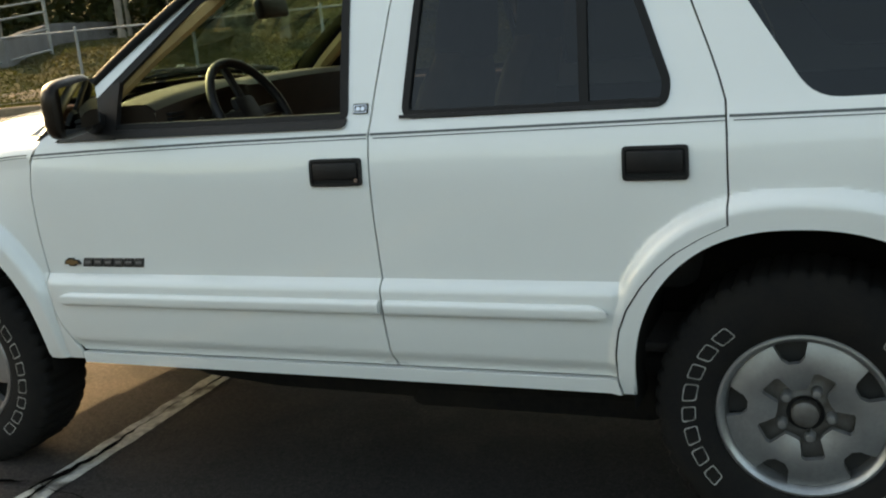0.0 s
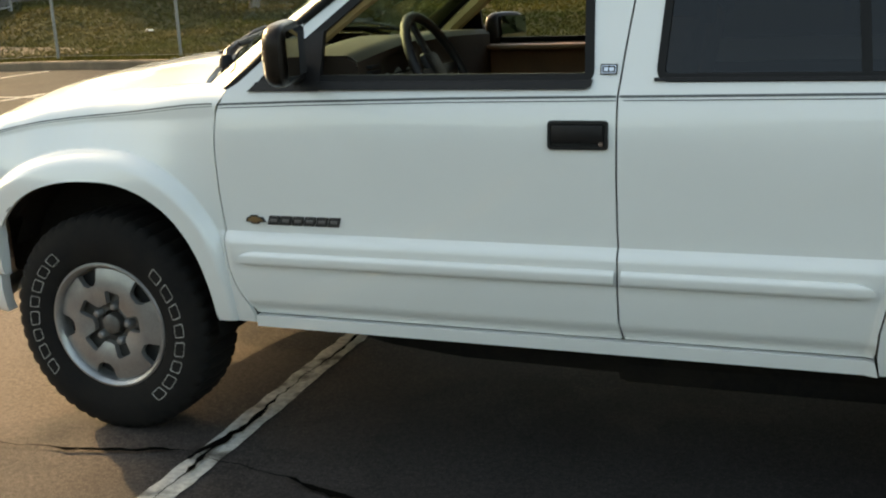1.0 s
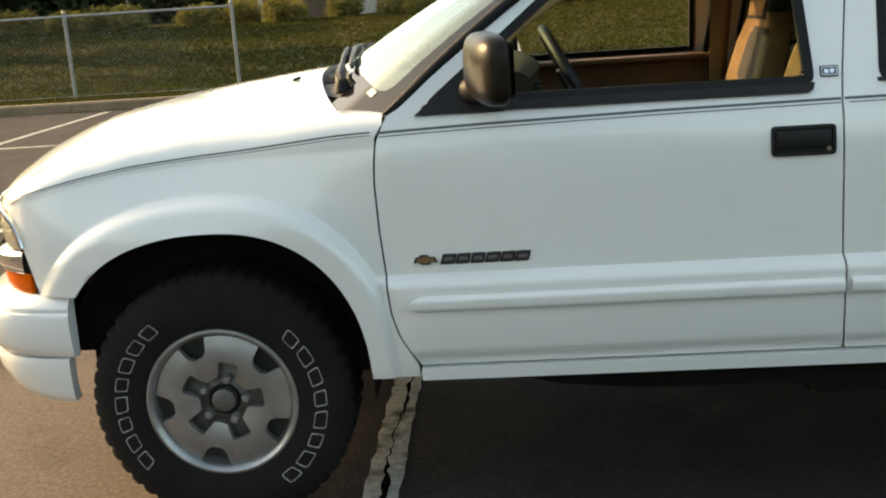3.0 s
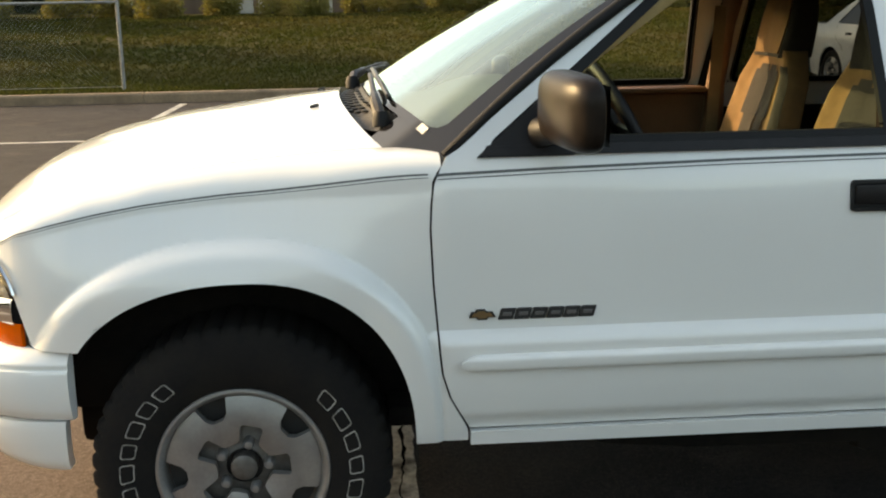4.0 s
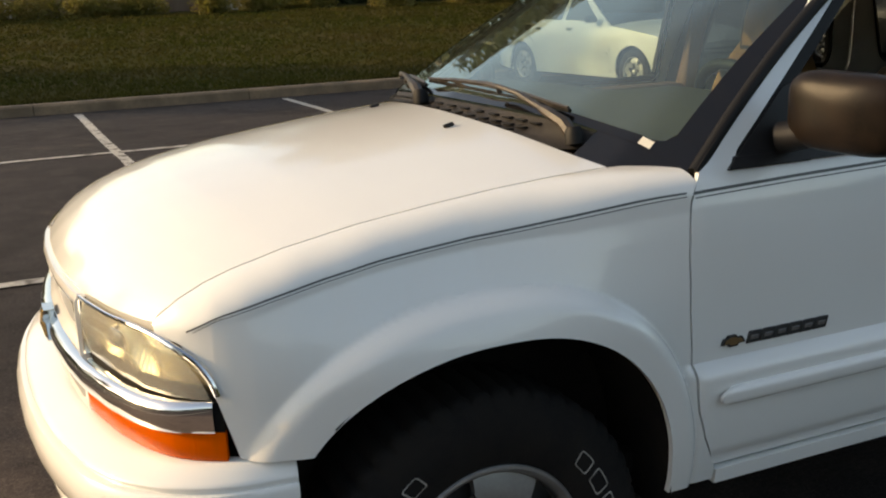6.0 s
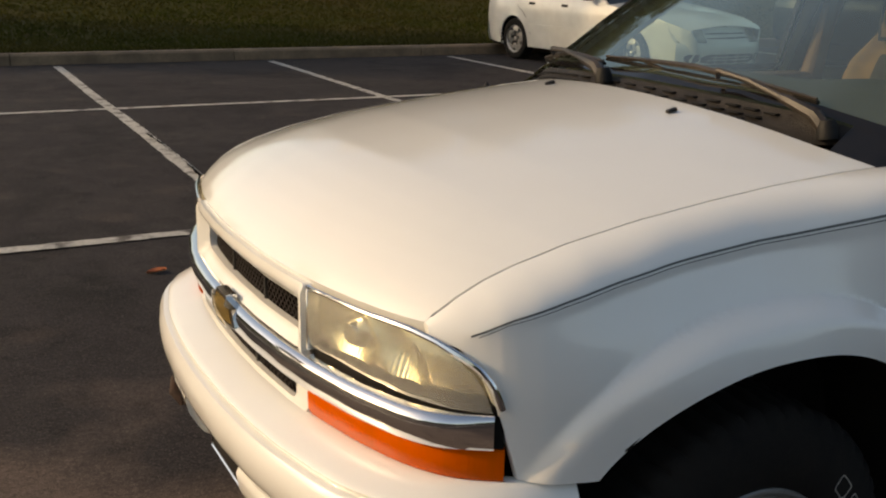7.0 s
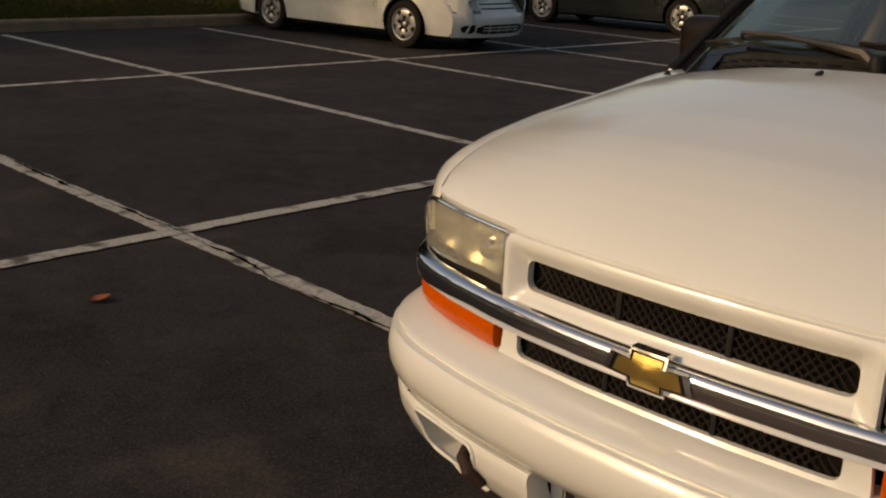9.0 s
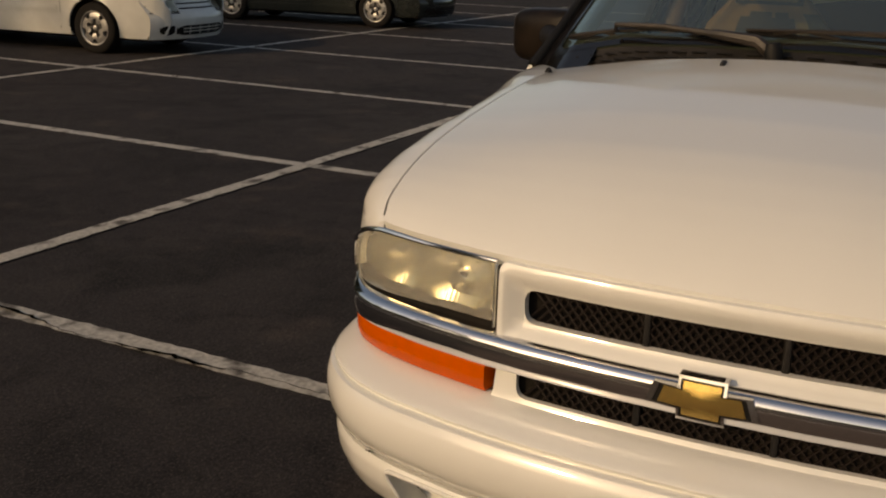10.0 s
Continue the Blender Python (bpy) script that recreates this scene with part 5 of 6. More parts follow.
def wheel(x, y, spin, letters):
    w = thing("wheel", "", "")
    w.parent = suv
    w["label"] = "silver five-spoke alloy wheel with black all-terrain tyre"
    flip = 180 if y > 0 else 0
    w.matrix_basis = pose(x, y, WHEEL_Z, 0, 0, flip)
    part("tyre", tyre_mesh(), tyre_rubber, w, "black all-terrain tyre with plain outlined bars")
    for bar in bar_letters(letters - 62, letters + 42, 8, 0.256, 0.291) + bar_letters(letters + 118, letters + 215, 8, 0.256, 0.291):
        part("sidewall_bar", bar, letter_white, w, "", False)
    plate_bm, ring_bm, back, hub, nuts, cap = rim_parts(spin)
    part("spoke_face", plate_bm, rim_silver, w)
    part("rim_ring", ring_bm, rim_silver, w)
    part("rim_barrel", back, rim_dark, w)
    part("hub_face", hub, hub_grey, w)
    for nut in nuts:
        part("wheel_nut", nut, rim_silver, w)
    part("centre_cap", cap, hub_grey, w)
    part("brake_drum", lathe([(0.0001, -0.02), (0.14, -0.02), (0.14, 0.09)], 30), underbody, w)
    return w


for x, y, spin, letters in ((0.0, -0.715, 5, 5), (AXLE_R, -0.71, 64, 8), (0.0, 0.715, 20, 20), (AXLE_R, 0.71, 40, 40)):
    wheel(x, y, spin, letters)

# ---- cabin ----
def dash_top(u, v):
    y = (2 * v - 1) * 0.70
    far = (abs(y) / 0.7) ** 2
    hood = math.exp(-((y + 0.42) / 0.27) ** 4)
    return Vector((0.40 + 0.09 * far + u * (0.42 + 0.07 * hood - 0.06 * far), y, 1.150 - 0.02 * far + 0.058 * smoothstep(0, 0.7, u) + 0.024 * hood * smoothstep(0.1, 0.6, u) - 0.02 * smoothstep(0.93, 1, u)))


def dash_face(u, v):
    top = dash_top(1.0, v)
    hood = math.exp(-((top.y + 0.38) / 0.17) ** 4)
    return top + Vector((-0.05 * hood * smoothstep(0.02, 0.10, u) * smoothstep(0.55, 0.4, u) + 0.07 * smoothstep(0.35, 0.6, u), 0, -0.42 * u))


part("dashboard", sheet(24, 40, dash_top), dash_olive, suv, "olive-tan moulded dashboard with instrument hood")
part("dash_face", sheet(24, 40, dash_face), dash_shaded, suv)
part("dash_end", sheet(10, 6, lambda u, v: dash_top(u, 0.0) + Vector((0.05 * v * u, -0.004, -0.40 * v))), dash_shaded, suv)
for k in range(3):
    part("instrument_dial", moved(lathe([(0.0001, -0.004), (0.040 - 0.008 * abs(k - 1), -0.004), (0.043 - 0.008 * abs(k - 1), 0.0)], 24), pose(0.868, -0.47 + 0.09 * k, 1.09, 0, 0, 90)), line_grey, suv)
part("instrument_face", moved(box((-0.01, -0.19, -0.07), (0.01, 0.19, 0.06), 0.02), pose(0.885, -0.38, 1.06, 0, -15, 0)), rubber_seal, suv)
part("dash_vent", join(*[box((0.885, -0.665, 1.095 + 0.015 * k), (0.903, -0.60, 1.103 + 0.015 * k)) for k in range(5)]), rubber_seal, suv)
sw = part("steering_wheel", moved(tube([(0.185 * math.cos(a), 0.185 * math.sin(a), 0) for a in (2 * math.pi * k / 40 for k in range(40))], 0.0155, 10, True), pose(1.012, -0.38, 1.122, 0, 62, 0)), black_plastic, suv, "black leather steering wheel")
part("steering_boss", moved(join(box((-0.07, -0.06, -0.03), (0.05, 0.06, 0.0), 0.02, 2), box((-0.02, -0.18, -0.02), (0.015, 0.18, -0.005), 0.006), box((-0.18, -0.018, -0.02), (0.0, 0.018, -0.005), 0.006)), pose(1.012, -0.38, 1.122, 0, 62, 0)), black_plastic, sw)
part("steering_column", tube([(0.85, -0.38, 0.99), (1.0, -0.38, 1.07)], [0.05, 0.035], 10), black_plastic, suv)
part("gear_lever", tube([(1.0, -0.34, 1.04), (1.02, -0.18, 1.10)], 0.008, 8), chrome, suv)


def seat_back(y0, y1, x, z0, z1, lean=14, depth=0.13):
    def place(u, v):
        a = 2 * math.pi * u
        w = (y1 - y0) / 2 * (0.86 + 0.14 * math.sin(math.pi * min(1, v * 1.15)) - 0.32 * smoothstep(0.80, 1.0, v) ** 2)
        d = depth / 2 * (1 - 0.45 * v)
        sx = math.copysign(abs(math.cos(a)) ** 0.55, math.cos(a)) * d
        sy = math.copysign(abs(math.sin(a)) ** 0.45, math.sin(a)) * w
        bolster = -0.03 * smoothstep(0.62, 0.9, abs(sy) / max(w, 1e-4)) if sx < 0 else 0
        return Vector((x + sx + bolster + math.tan(radians(lean)) * (v * (z1 - z0)), (y0 + y1) / 2 + sy, z0 + v * (z1 - z0) + 0.03 * (1 - (sy / w) ** 2) * (v > 0.97)))
    bm = sheet(36, 14, place)
    bmesh.ops.remove_doubles(bm, verts=bm.verts, dist=1e-4)
    top = [v for v in bm.verts if v.co.z > z1 - 0.001]
    bmesh.ops.contextual_create(bm, geom=[e for e in bm.edges if e.is_boundary and all(v in top for v in e.verts)])
    return bm


def seat_strip(y0, y1, x, z0, z1, b0, b1, v0, v1, lean=14, depth=0.13):
    """A band of another colour lying on the front of a seat back, from b0 to b1 of its half width."""
    def place(u, t):
        v = v0 + (v1 - v0) * t
        w = (y1 - y0) / 2 * (0.86 + 0.14 * math.sin(math.pi * min(1, v * 1.15)) - 0.32 * smoothstep(0.80, 1.0, v) ** 2)
        f = b0 + (b1 - b0) * u
        s = min(0.995, abs(f)) ** (1 / 0.45)
        sx = -math.sqrt(max(0.0, 1 - s * s)) ** 0.55 * depth / 2 * (1 - 0.45 * v)
        return Vector((x + sx - 0.006 - 0.03 * smoothstep(0.62, 0.9, abs(f)) + math.tan(radians(lean)) * v * (z1 - z0), (y0 + y1) / 2 + f * w, z0 + v * (z1 - z0)))
    return sheet(8, 16, place)


for y in (-0.37, 0.37):
    span = (y - 0.25, y + 0.25, 1.61, 0.62, 1.27)
    s = part("front_seat", seat_back(*span), cloth_tan, suv, "tan cloth seat with grey bands")
    part("seat_cushion", box((1.10, y - 0.25, 0.60), (1.62, y + 0.25, 0.74), 0.05, 3), cloth_tan, s)
    part("cushion_band", box((1.096, y - 0.09, 0.62), (1.57, y + 0.09, 0.744), 0.04, 3), cloth_grey_shaded, s)
    # two grey cloth bands, then shade painted down the seat's left side
    for b0, b1 in ((-0.08, 0.34), (-0.40, -0.15), (-0.995, -0.70)):
        part("seat_band", seat_strip(*span, b0, b1, 0.02, 0.93), cloth_grey_shaded, s)
    hr = seat_back(y - 0.14, y + 0.14, 1.775, 1.25, 1.50, 8, 0.11)
    # headrests take the dark cloth, which also carries the roof's shade
    h = part("headrest", hr, cloth_grey_shaded, s)
    part("seat_band", seat_strip(y - 0.14, y + 0.14, 1.775, 1.25, 1.50, -0.8, 0.8, 0.05, 0.9, 8, 0.11), cloth_tan if y > 0 else cloth_grey_shaded, h)
    part("seat_band", seat_strip(*span, -0.48, 0.48, 0.66, 0.90), cloth_grey_shaded, s)
part("rear_seat", seat_back(-0.62, 0.62, 2.35, 0.60, 1.22, 16, 0.16), cloth_grey_shaded, suv, "dark rear bench seat")
part("right_door_trim", sheet(20, 8, lambda u, v: Vector((0.70 + 0.92 * u, interp(WIDTH, 0.62 + 0.50 * v) - 0.075 - 0.02 * math.sin(math.pi * v), 0.62 + 0.50 * v))), brown_trim, suv)
part("left_door_trim", sheet(20, 8, lambda u, v: Vector((0.70 + 0.92 * u, -interp(WIDTH, 0.62 + 0.50 * v) + 0.075 + 0.02 * math.sin(math.pi * v), 0.62 + 0.50 * v))), brown_trim, suv)
for sg in (-1, 1):
    part("door_cap", box((0.66, sg * 0.70 - 0.04, 1.105), (1.60, sg * 0.70 + 0.055, 1.125), 0.008), brown_trim, suv)
    part("pillar_trim", tube([(1.64, sg * 0.735, 0.75), (1.645, sg * 0.71, 1.12), (1.66, sg * 0.66, 1.35), (1.68, sg * 0.60, 1.53)], [0.05, 0.036, 0.032, 0.04], 10), brown_trim, suv)
    part("seat_belt", sheet(2, 10, lambda u, v: Vector((1.60 + 0.045 * u, sg * (0.685 - 0.07 * v), 0.80 + 0.62 * v))), tan_trim, suv)
    part("screen_pillar_trim", tube([screen(sg, v) + Vector((0.05, -sg * 0.03, -0.02)) for v in (0.05, 0.3, 0.6, 0.95)], 0.03, 8), pillar_tan_sunlit, suv)
part("headliner", box((1.05, -0.58, 1.535), (3.4, 0.58, 1.55), 0.005), tan_trim, suv)
# unseen visors, added to lower the roof's shadow line on the seats
for y in (-0.33, 0.33):
    part("sun_visor", moved(box((-0.10, -0.20, -0.010), (0.10, 0.20, 0.010), 0.008), pose(1.13, y, 1.515, 0, 8, 0)), tan_trim, suv, "folded-up tan sun visor")
part("cabin_floor", box((0.55, -0.70, 0.47), (3.5, 0.70, 0.50), 0.01), cloth_grey_shaded, suv)
part("bulkhead", box((0.44, -0.70, 0.47), (0.50, 0.70, 1.08), 0.01), underbody, suv)
part("inside_mirror", moved(box((-0.02, -0.12, -0.035), (0.015, 0.12, 0.035), 0.015, 3), pose(0.90, 0.0, 1.447, 0, -10, 8)), black_plastic, suv, "black inside mirror")



# ---- other cars ----
def small_car(paint, label, at, length_scale=1.0):
    """A compact four-door saloon, its nose towards -x, its front axle at x = 0."""
    car = thing("saloon_car", label, "car", "parked cars", at=at)
    base = 2.64 * length_scale
    wid = [(0.18, 0.80), (0.32, 0.835), (0.45, 0.85), (0.60, 0.862), (0.75, 0.858), (0.88, 0.835), (0.96, 0.80), (1.10, 0.735), (1.36, 0.60)]
    tap = [(-0.98, 0.36), (-0.92, 0.24), (-0.82, 0.15), (-0.6, 0.08), (-0.3, 0.03), (0.1, 0), (base, 0), (base + 0.5, 0.03), (base + 0.85, 0.12), (base + 0.98, 0.25)]

    def flank(x, z):
        w = interp(wid, z) - interp(tap, x)
        for c in (0, base):
            r = math.hypot(x - c, z - 0.31)
            w += 0.012 * (1 - smoothstep(0.36, 0.43, r))
        return Vector((x, -w, z))

    top = [(-0.90, 0.66), (-0.75, 0.715), (-0.4, 0.80), (0.1, 0.875), (0.55, 0.925), (1.6, 0.955), (base + 0.25, 0.985), (base + 0.70, 0.99), (base + 0.90, 0.96)]

    def pair(name, bm, mat, lab=""):
        m = mirrored(bm)
        part(name, bm, mat, car, lab)
        part(name, m, mat, car, lab)

    tail = [(base + 0.93, 0.75), (base + 0.92, 0.40), (base + 0.85, 0.24), (base + 0.45, 0.22)]
    outline = [(-0.80, 0.20), (-0.45, 0.20)] + arc(0, 0.31, 0.355, 196, -16, 24) + arc(base, 0.31, 0.355, 196, -16, 24) + tail[::-1] + top[::-1] + [(-0.94, 0.55), (-0.95, 0.40), (-0.90, 0.26)]
    pair("body_side", panel(outline, 0.06, 0.05, flank, 0.02), paint)

    def across(x0, x1, crown, name, mat, steep=2.0, n=14):
        part(name, sheet(n, 16, lambda u, v: (lambda x, k: Vector((x, k * (interp(wid, interp(top, x)) - interp(tap, x) + 0.001), interp(top, x) + crown * (1 - abs(k) ** steep))))(x0 + (x1 - x0) * u, 2 * v - 1)), mat, car)

    across(-0.90, 0.55, 0.055, "bonnet", paint)
    across(base + 0.22, base + 0.90, 0.04, "boot_lid", paint)

    def fascia(x_at, z0, z1, name, mat, k0=-1, k1=1, lift=0.0):
        """A sheet on the rounded nose or tail; z0 and z1 may change across it."""
        sg = -1 if x_at < 0 else 1
        if sg < 0:
            k0, k1 = k1, k0
        low, high = (z if callable(z) else (lambda k, z=z: z) for z in (z0, z1))

        def place(u, v):
            k = k0 + (k1 - k0) * u
            z = low(k) + (high(k) - low(k)) * v
            out = 0.065 * math.sin(math.pi * min(1, max(0, (z - 0.16) / 0.46))) - 0.075 * smoothstep(0.46, 0.70, z)
            # the edge of the bumper moulding stands proud below the lamps
            out += 0.016 * smoothstep(0.515, 0.495, z)
            return Vector((x_at + sg * (lift + out - 0.24 * abs(k) ** 2.6), k * (0.775 - 0.02 * smoothstep(0.35, 0.2, z)), z))

        part(name, sheet(24, 14, place), mat, car)

    fascia(-0.955, 0.20, 0.70, "front_fascia", paint)
    fascia(base + 0.95, 0.24, 0.98, "rear_fascia", paint)
    # wide lower intake with rounded ends, its slats and the two fog lamp pockets
    fascia(-0.955, lambda k: 0.245 + 0.02 * smoothstep(0.45, 0.62, abs(k)), lambda k: 0.365 - 0.03 * smoothstep(0.45, 0.62, abs(k)), "lower_intake", grille_dark, -0.62, 0.62, 0.004)
    for z in (0.285, 0.322):
        fascia(-0.955, z, z + 0.012, "intake_bar", paint, -0.50, 0.50, 0.009)
    for k in (-0.36, -0.12, 0.12, 0.36):
        fascia(-0.955, 0.25, 0.36, "intake_bar", paint, k - 0.010, k + 0.010, 0.010)
    for z in (0.555, 0.610):
        fascia(-0.955, z, z + 0.017, "grille_slot", grille_dark, -0.46, 0.46, 0.004)
    for a, b in ((-0.97, -0.50), (0.50, 0.97)):
        def lamp_low(k):
            return 0.535 + 0.055 * smoothstep(0.60, 0.99, abs(k))

        def lamp_high(k):
            return 0.660 - 0.030 * smoothstep(0.75, 0.99, abs(k))

        fascia(-0.955, lambda k: lamp_low(k) - 0.008, lambda k: lamp_high(k) + 0.008, "headlamp_gap", grille_dark, a, b, 0.003)
        fascia(-0.955, lamp_low, lamp_high, "headlamp_reflector", rim_silver, a, b, 0.006)
        fascia(-0.955, lamp_low, lamp_high, "headlamp", lamp_glass, a, b, 0.016)
        fascia(-0.955, 0.508, 0.520, "bumper_groove", grille_dark, a, b, 0.003)
    for sg in (-1, 1):
        fascia(-0.955, lambda k: 0.250 + 0.05 * ((abs(k) - 0.76) / 0.13) ** 2, lambda k: 0.365 - 0.035 * max(0.0, (abs(k) - 0.76) / 0.13) ** 2, "fog_pocket", grille_dark, *sorted((sg * 0.65, sg * 0.88)), 0.004)
    # upper part
    roof0, roof1 = 1.30, base - 0.25
    upper = [(0.52, 0.925), (base + 0.35, 0.985), (roof1, 1.365), (roof0, 1.365)]
    win_f = rounded([(0.80, 0.975), (1.60, 0.985), (1.60, 1.315), (1.32, 1.315)], 0.03)
    win_r = rounded([(1.68, 0.985), (base - 0.02, 1.0), (roof1 - 0.05, 1.315), (1.68, 1.315)], 0.03)
    pair("cabin_side", panel([upper, win_f, win_r], 0.08, 0.06, flank, 0.02), paint)
    for wnd in (win_f, win_r):
        pair("side_window", panel(inset(wnd, -0.006), 0.1, 0.1, lambda x, z: flank(x, z) + Vector((0, 0.010, 0)), 0), saloon_glass, "dark side window")
    rw = 0.60
    part("roof", sheet(10, 10, lambda u, v: Vector((roof0 - 0.02 + (roof1 - roof0 + 0.04) * u, (2 * v - 1) * rw, 1.362 + 0.04 * (1 - (2 * v - 1) ** 2)))), paint, car)
    part("windscreen", sheet(10, 6, lambda u, v: Vector((0.50 + (roof0 - 0.50) * v - 0.06 * (1 - (2 * u - 1) ** 2), (2 * u - 1) * (0.80 - 0.20 * v), 0.925 + (1.368 - 0.925) * v + 0.03 * (1 - (2 * u - 1) ** 2)))), saloon_glass, car)
    part("rear_screen", sheet(10, 6, lambda u, v: Vector((base + 0.36 + (roof1 - base - 0.36) * v, (2 * u - 1) * (0.79 - 0.19 * v), 0.985 + 0.38 * v + 0.03 * (1 - (2 * u - 1) ** 2)))), saloon_glass, car)
    for gap in ([(0.50, 0.28), (0.47, 0.60), (0.52, 0.92)], [(1.64, 0.26), (1.64, 0.96)], [(base - 0.43, 0.40), (base - 0.30, 0.68), (base - 0.10, 0.80), (base - 0.05, 0.97)]):
        pair("door_gap", tube([flank(x, z) + Vector((0, -0.001, 0)) for x, z in gap], 0.004, 6), rubber_seal)
    for x in (1.42, 2.20):
        pair("door_handle", moved(box((-0.07, -0.012, -0.018), (0.07, 0.008, 0.018), 0.006), Matrix.Translation(flank(x, 0.86))), rubber_seal)
    pair("side_moulding", panel([(0.52, 0.50), (base - 0.42, 0.50), (base - 0.42, 0.56), (0.52, 0.56)], 0.2, 0.02, lambda x, z: flank(x, z) + Vector((0, -0.012, 0)), 0.01), paint)
    pair("wing_mirror", moved(box((-0.05, -0.09, -0.05), (0.05, 0.08, 0.05), 0.03, 3), Matrix.Translation((0.83, -0.90, 1.01))), rubber_seal)
    part("underside", box((-0.75, -0.70, 0.17), (base + 0.8, 0.70, 0.30), 0.04), underbody, car)
    for c in (0, base):
        pair("wheel_housing", panel(arc(c, 0.31, 0.36, -10, 190, 20), 0.1, 0.1, lambda x, z: Vector((x, -0.62, z)), 0.0), underbody)
        pair("wheel_liner", sheet(14, 2, lambda u, v: (c + 0.357 * math.cos(radians(-14 + 208 * u)), -0.83 + 0.22 * v, 0.31 + 0.357 * math.sin(radians(-14 + 208 * u)))), underbody)
        for sg in (-1, 1):
            w = part("wheel", lathe([(0.20, -0.085), (0.23, -0.098), (0.28, -0.10), (0.302, -0.085), (0.308, -0.06), (0.308, 0.06), (0.302, 0.085), (0.28, 0.10), (0.2, 0.085)], 48), tyre_rubber, car, "black tyre on silver alloy wheel")
            w.matrix_basis = pose(c, sg * 0.735, 0.308, 0, 0, 180 if sg > 0 else 0)
            plate_bm, ring_bm, back, hub, nuts, cap = rim_parts(15)
            for bm in nuts:
                bm.free()
            for nm, bm, mt in (("spoke_face", plate_bm, rim_silver), ("rim_ring", ring_bm, rim_silver), ("rim_barrel", back, rim_dark), ("hub_face", hub, rim_dark), ("centre_cap", cap, rim_silver)):
                bmesh.ops.transform(bm, matrix=Matrix.Diagonal((1.0, 0.85, 1.0, 1)), verts=bm.verts)
                part(nm, bm, mt, w)
    return car


saloon_white = vary(material("saloon_white_paint", (0.69, 0.695, 0.65), 0.32, Coat_Weight=0.8, Coat_Roughness=0.05), (0.55, 0.55, 0.51), 1.5, 4, 0.4, 0.7, second_scale=7)
small_car(saloon_white, "white compact four-door saloon car parked in a stall", pose(8.24, 9.33, 0, 0, 0, 94.6), 1.0)
small_car(dark_paint, "dark green four-door car with silver wheels in the next stall", pose(14.1, 8.78, 0, 0, 0, 96), 1.06)


# ---- wire fence along the bank ----
FENCE_Y = 13.35
fence = thing("wire_fence", "galvanised chain-link fence with round posts on the bank", "fence")
posts = [-3.42 - 2.74 * k for k in range(7)]


def fence_y(x):
    return FENCE_Y - (KERB - kerb_line(x)) * 0.9


def ground_z(x, y):
    return bank_height(x, y + KERB - kerb_line(x))


for x in posts:
    z = ground_z(x, fence_y(x))
    part("post", join(tube([(x, fence_y(x), z - 0.1), (x, fence_y(x), z + 1.40)], 0.030, 12), moved(lathe([(0.0001, 0.03), (0.02, 0.025), (0.034, 0.0)], 12), pose(x, fence_y(x), z + 1.40, 90, 0, 0))), galvanised, fence)
part("top_rail", tube([(x, fence_y(x), ground_z(x, fence_y(x)) + 1.34) for x in posts], 0.02, 8), galvanised, fence)
part("bottom_wire", tube([(x, fence_y(x), ground_z(x, fence_y(x)) + 0.06) for x in posts], 0.005, 6), galvanised, fence)
vs, fs = [], []
x = posts[-1]
while x < posts[0] - 1.3:
    for lean in (0, 1):
        a, b = (x, x + 1.28) if lean else (x + 1.28, x)
        for k in range(4):
            for t in (k / 4, (k + 1) / 4):
                px = a + (b - a) * t
                pz = ground_z(px, fence_y(px)) + 0.06 + 1.28 * t
                for d in ((0.0014, 0), (-0.0014, 0)):
                    vs.append((px + d[0], fence_y(px), pz))
            n = len(vs)
            fs.append((n - 4, n - 3, n - 1, n - 2))
    x += 0.075
wire_me = bpy.data.meshes.new("wire_mesh")
wire_me.from_pydata(vs, [], fs)
wire_me.materials.append(galvanised)
part("wire_mesh", wire_me, galvanised, fence)["kind"] = "stuff"

# pipe railing and low wall further off, where the kerb bends away
railing = thing("pipe_railing", "galvanised pipe railing with round rails beside a low wall", "railing")
ends = [(-19.6, 21.3), (-18.6, 17.6), (-17.6, 13.9)]
for x, y in ends + [(-19.9, 21.6)]:
    z = ground_z(x, y)
    part("post", tube([(x, y, z - 0.1), (x, y, z + 1.6)], 0.045, 12), galvanised, railing)
for h in (0.15, 0.75, 1.25, 1.58):
    part("rail", tube([(x, y, ground_z(x, y) + h) for x, y in ends], 0.032, 10), galvanised, railing)
wall_mat = vary(material("wall_concrete", (0.15, 0.14, 0.135), 0.9), (0.10, 0.094, 0.088), 0.8, 8, 0.4, 0.7, 0.4, 60)
wall_a, wall_b = Vector((-18.8, 18.5)), Vector((-33.0, 41.0))
side_way = Vector((wall_b.y - wall_a.y, wall_a.x - wall_b.x)).normalized()
wall_bm = bmesh.new()
rows = []
for k in range(31):
    p = wall_a + (wall_b - wall_a) * k / 30
    z = ground_z(p.x, p.y)
    rows.append([wall_bm.verts.new((*(p + side_way * d), z + h)) for d, h in ((0.14, -0.3), (0.12, 0.72), (0.10, 0.75), (-0.10, 0.75), (-0.12, 0.72), (-0.14, -0.3))])
for p, q in zip(rows, rows[1:]):
    for k in range(5):
        wall_bm.faces.new((p[k], p[k + 1], q[k + 1], q[k]))
wall_bm.faces.new(rows[0])
wall_bm.faces.new(rows[-1][::-1])
bmesh.ops.recalc_face_normals(wall_bm, faces=wall_bm.faces)
single("wall_low", wall_bm, wall_mat, "low pale concrete wall beyond the grass", "wall", kind="structure")
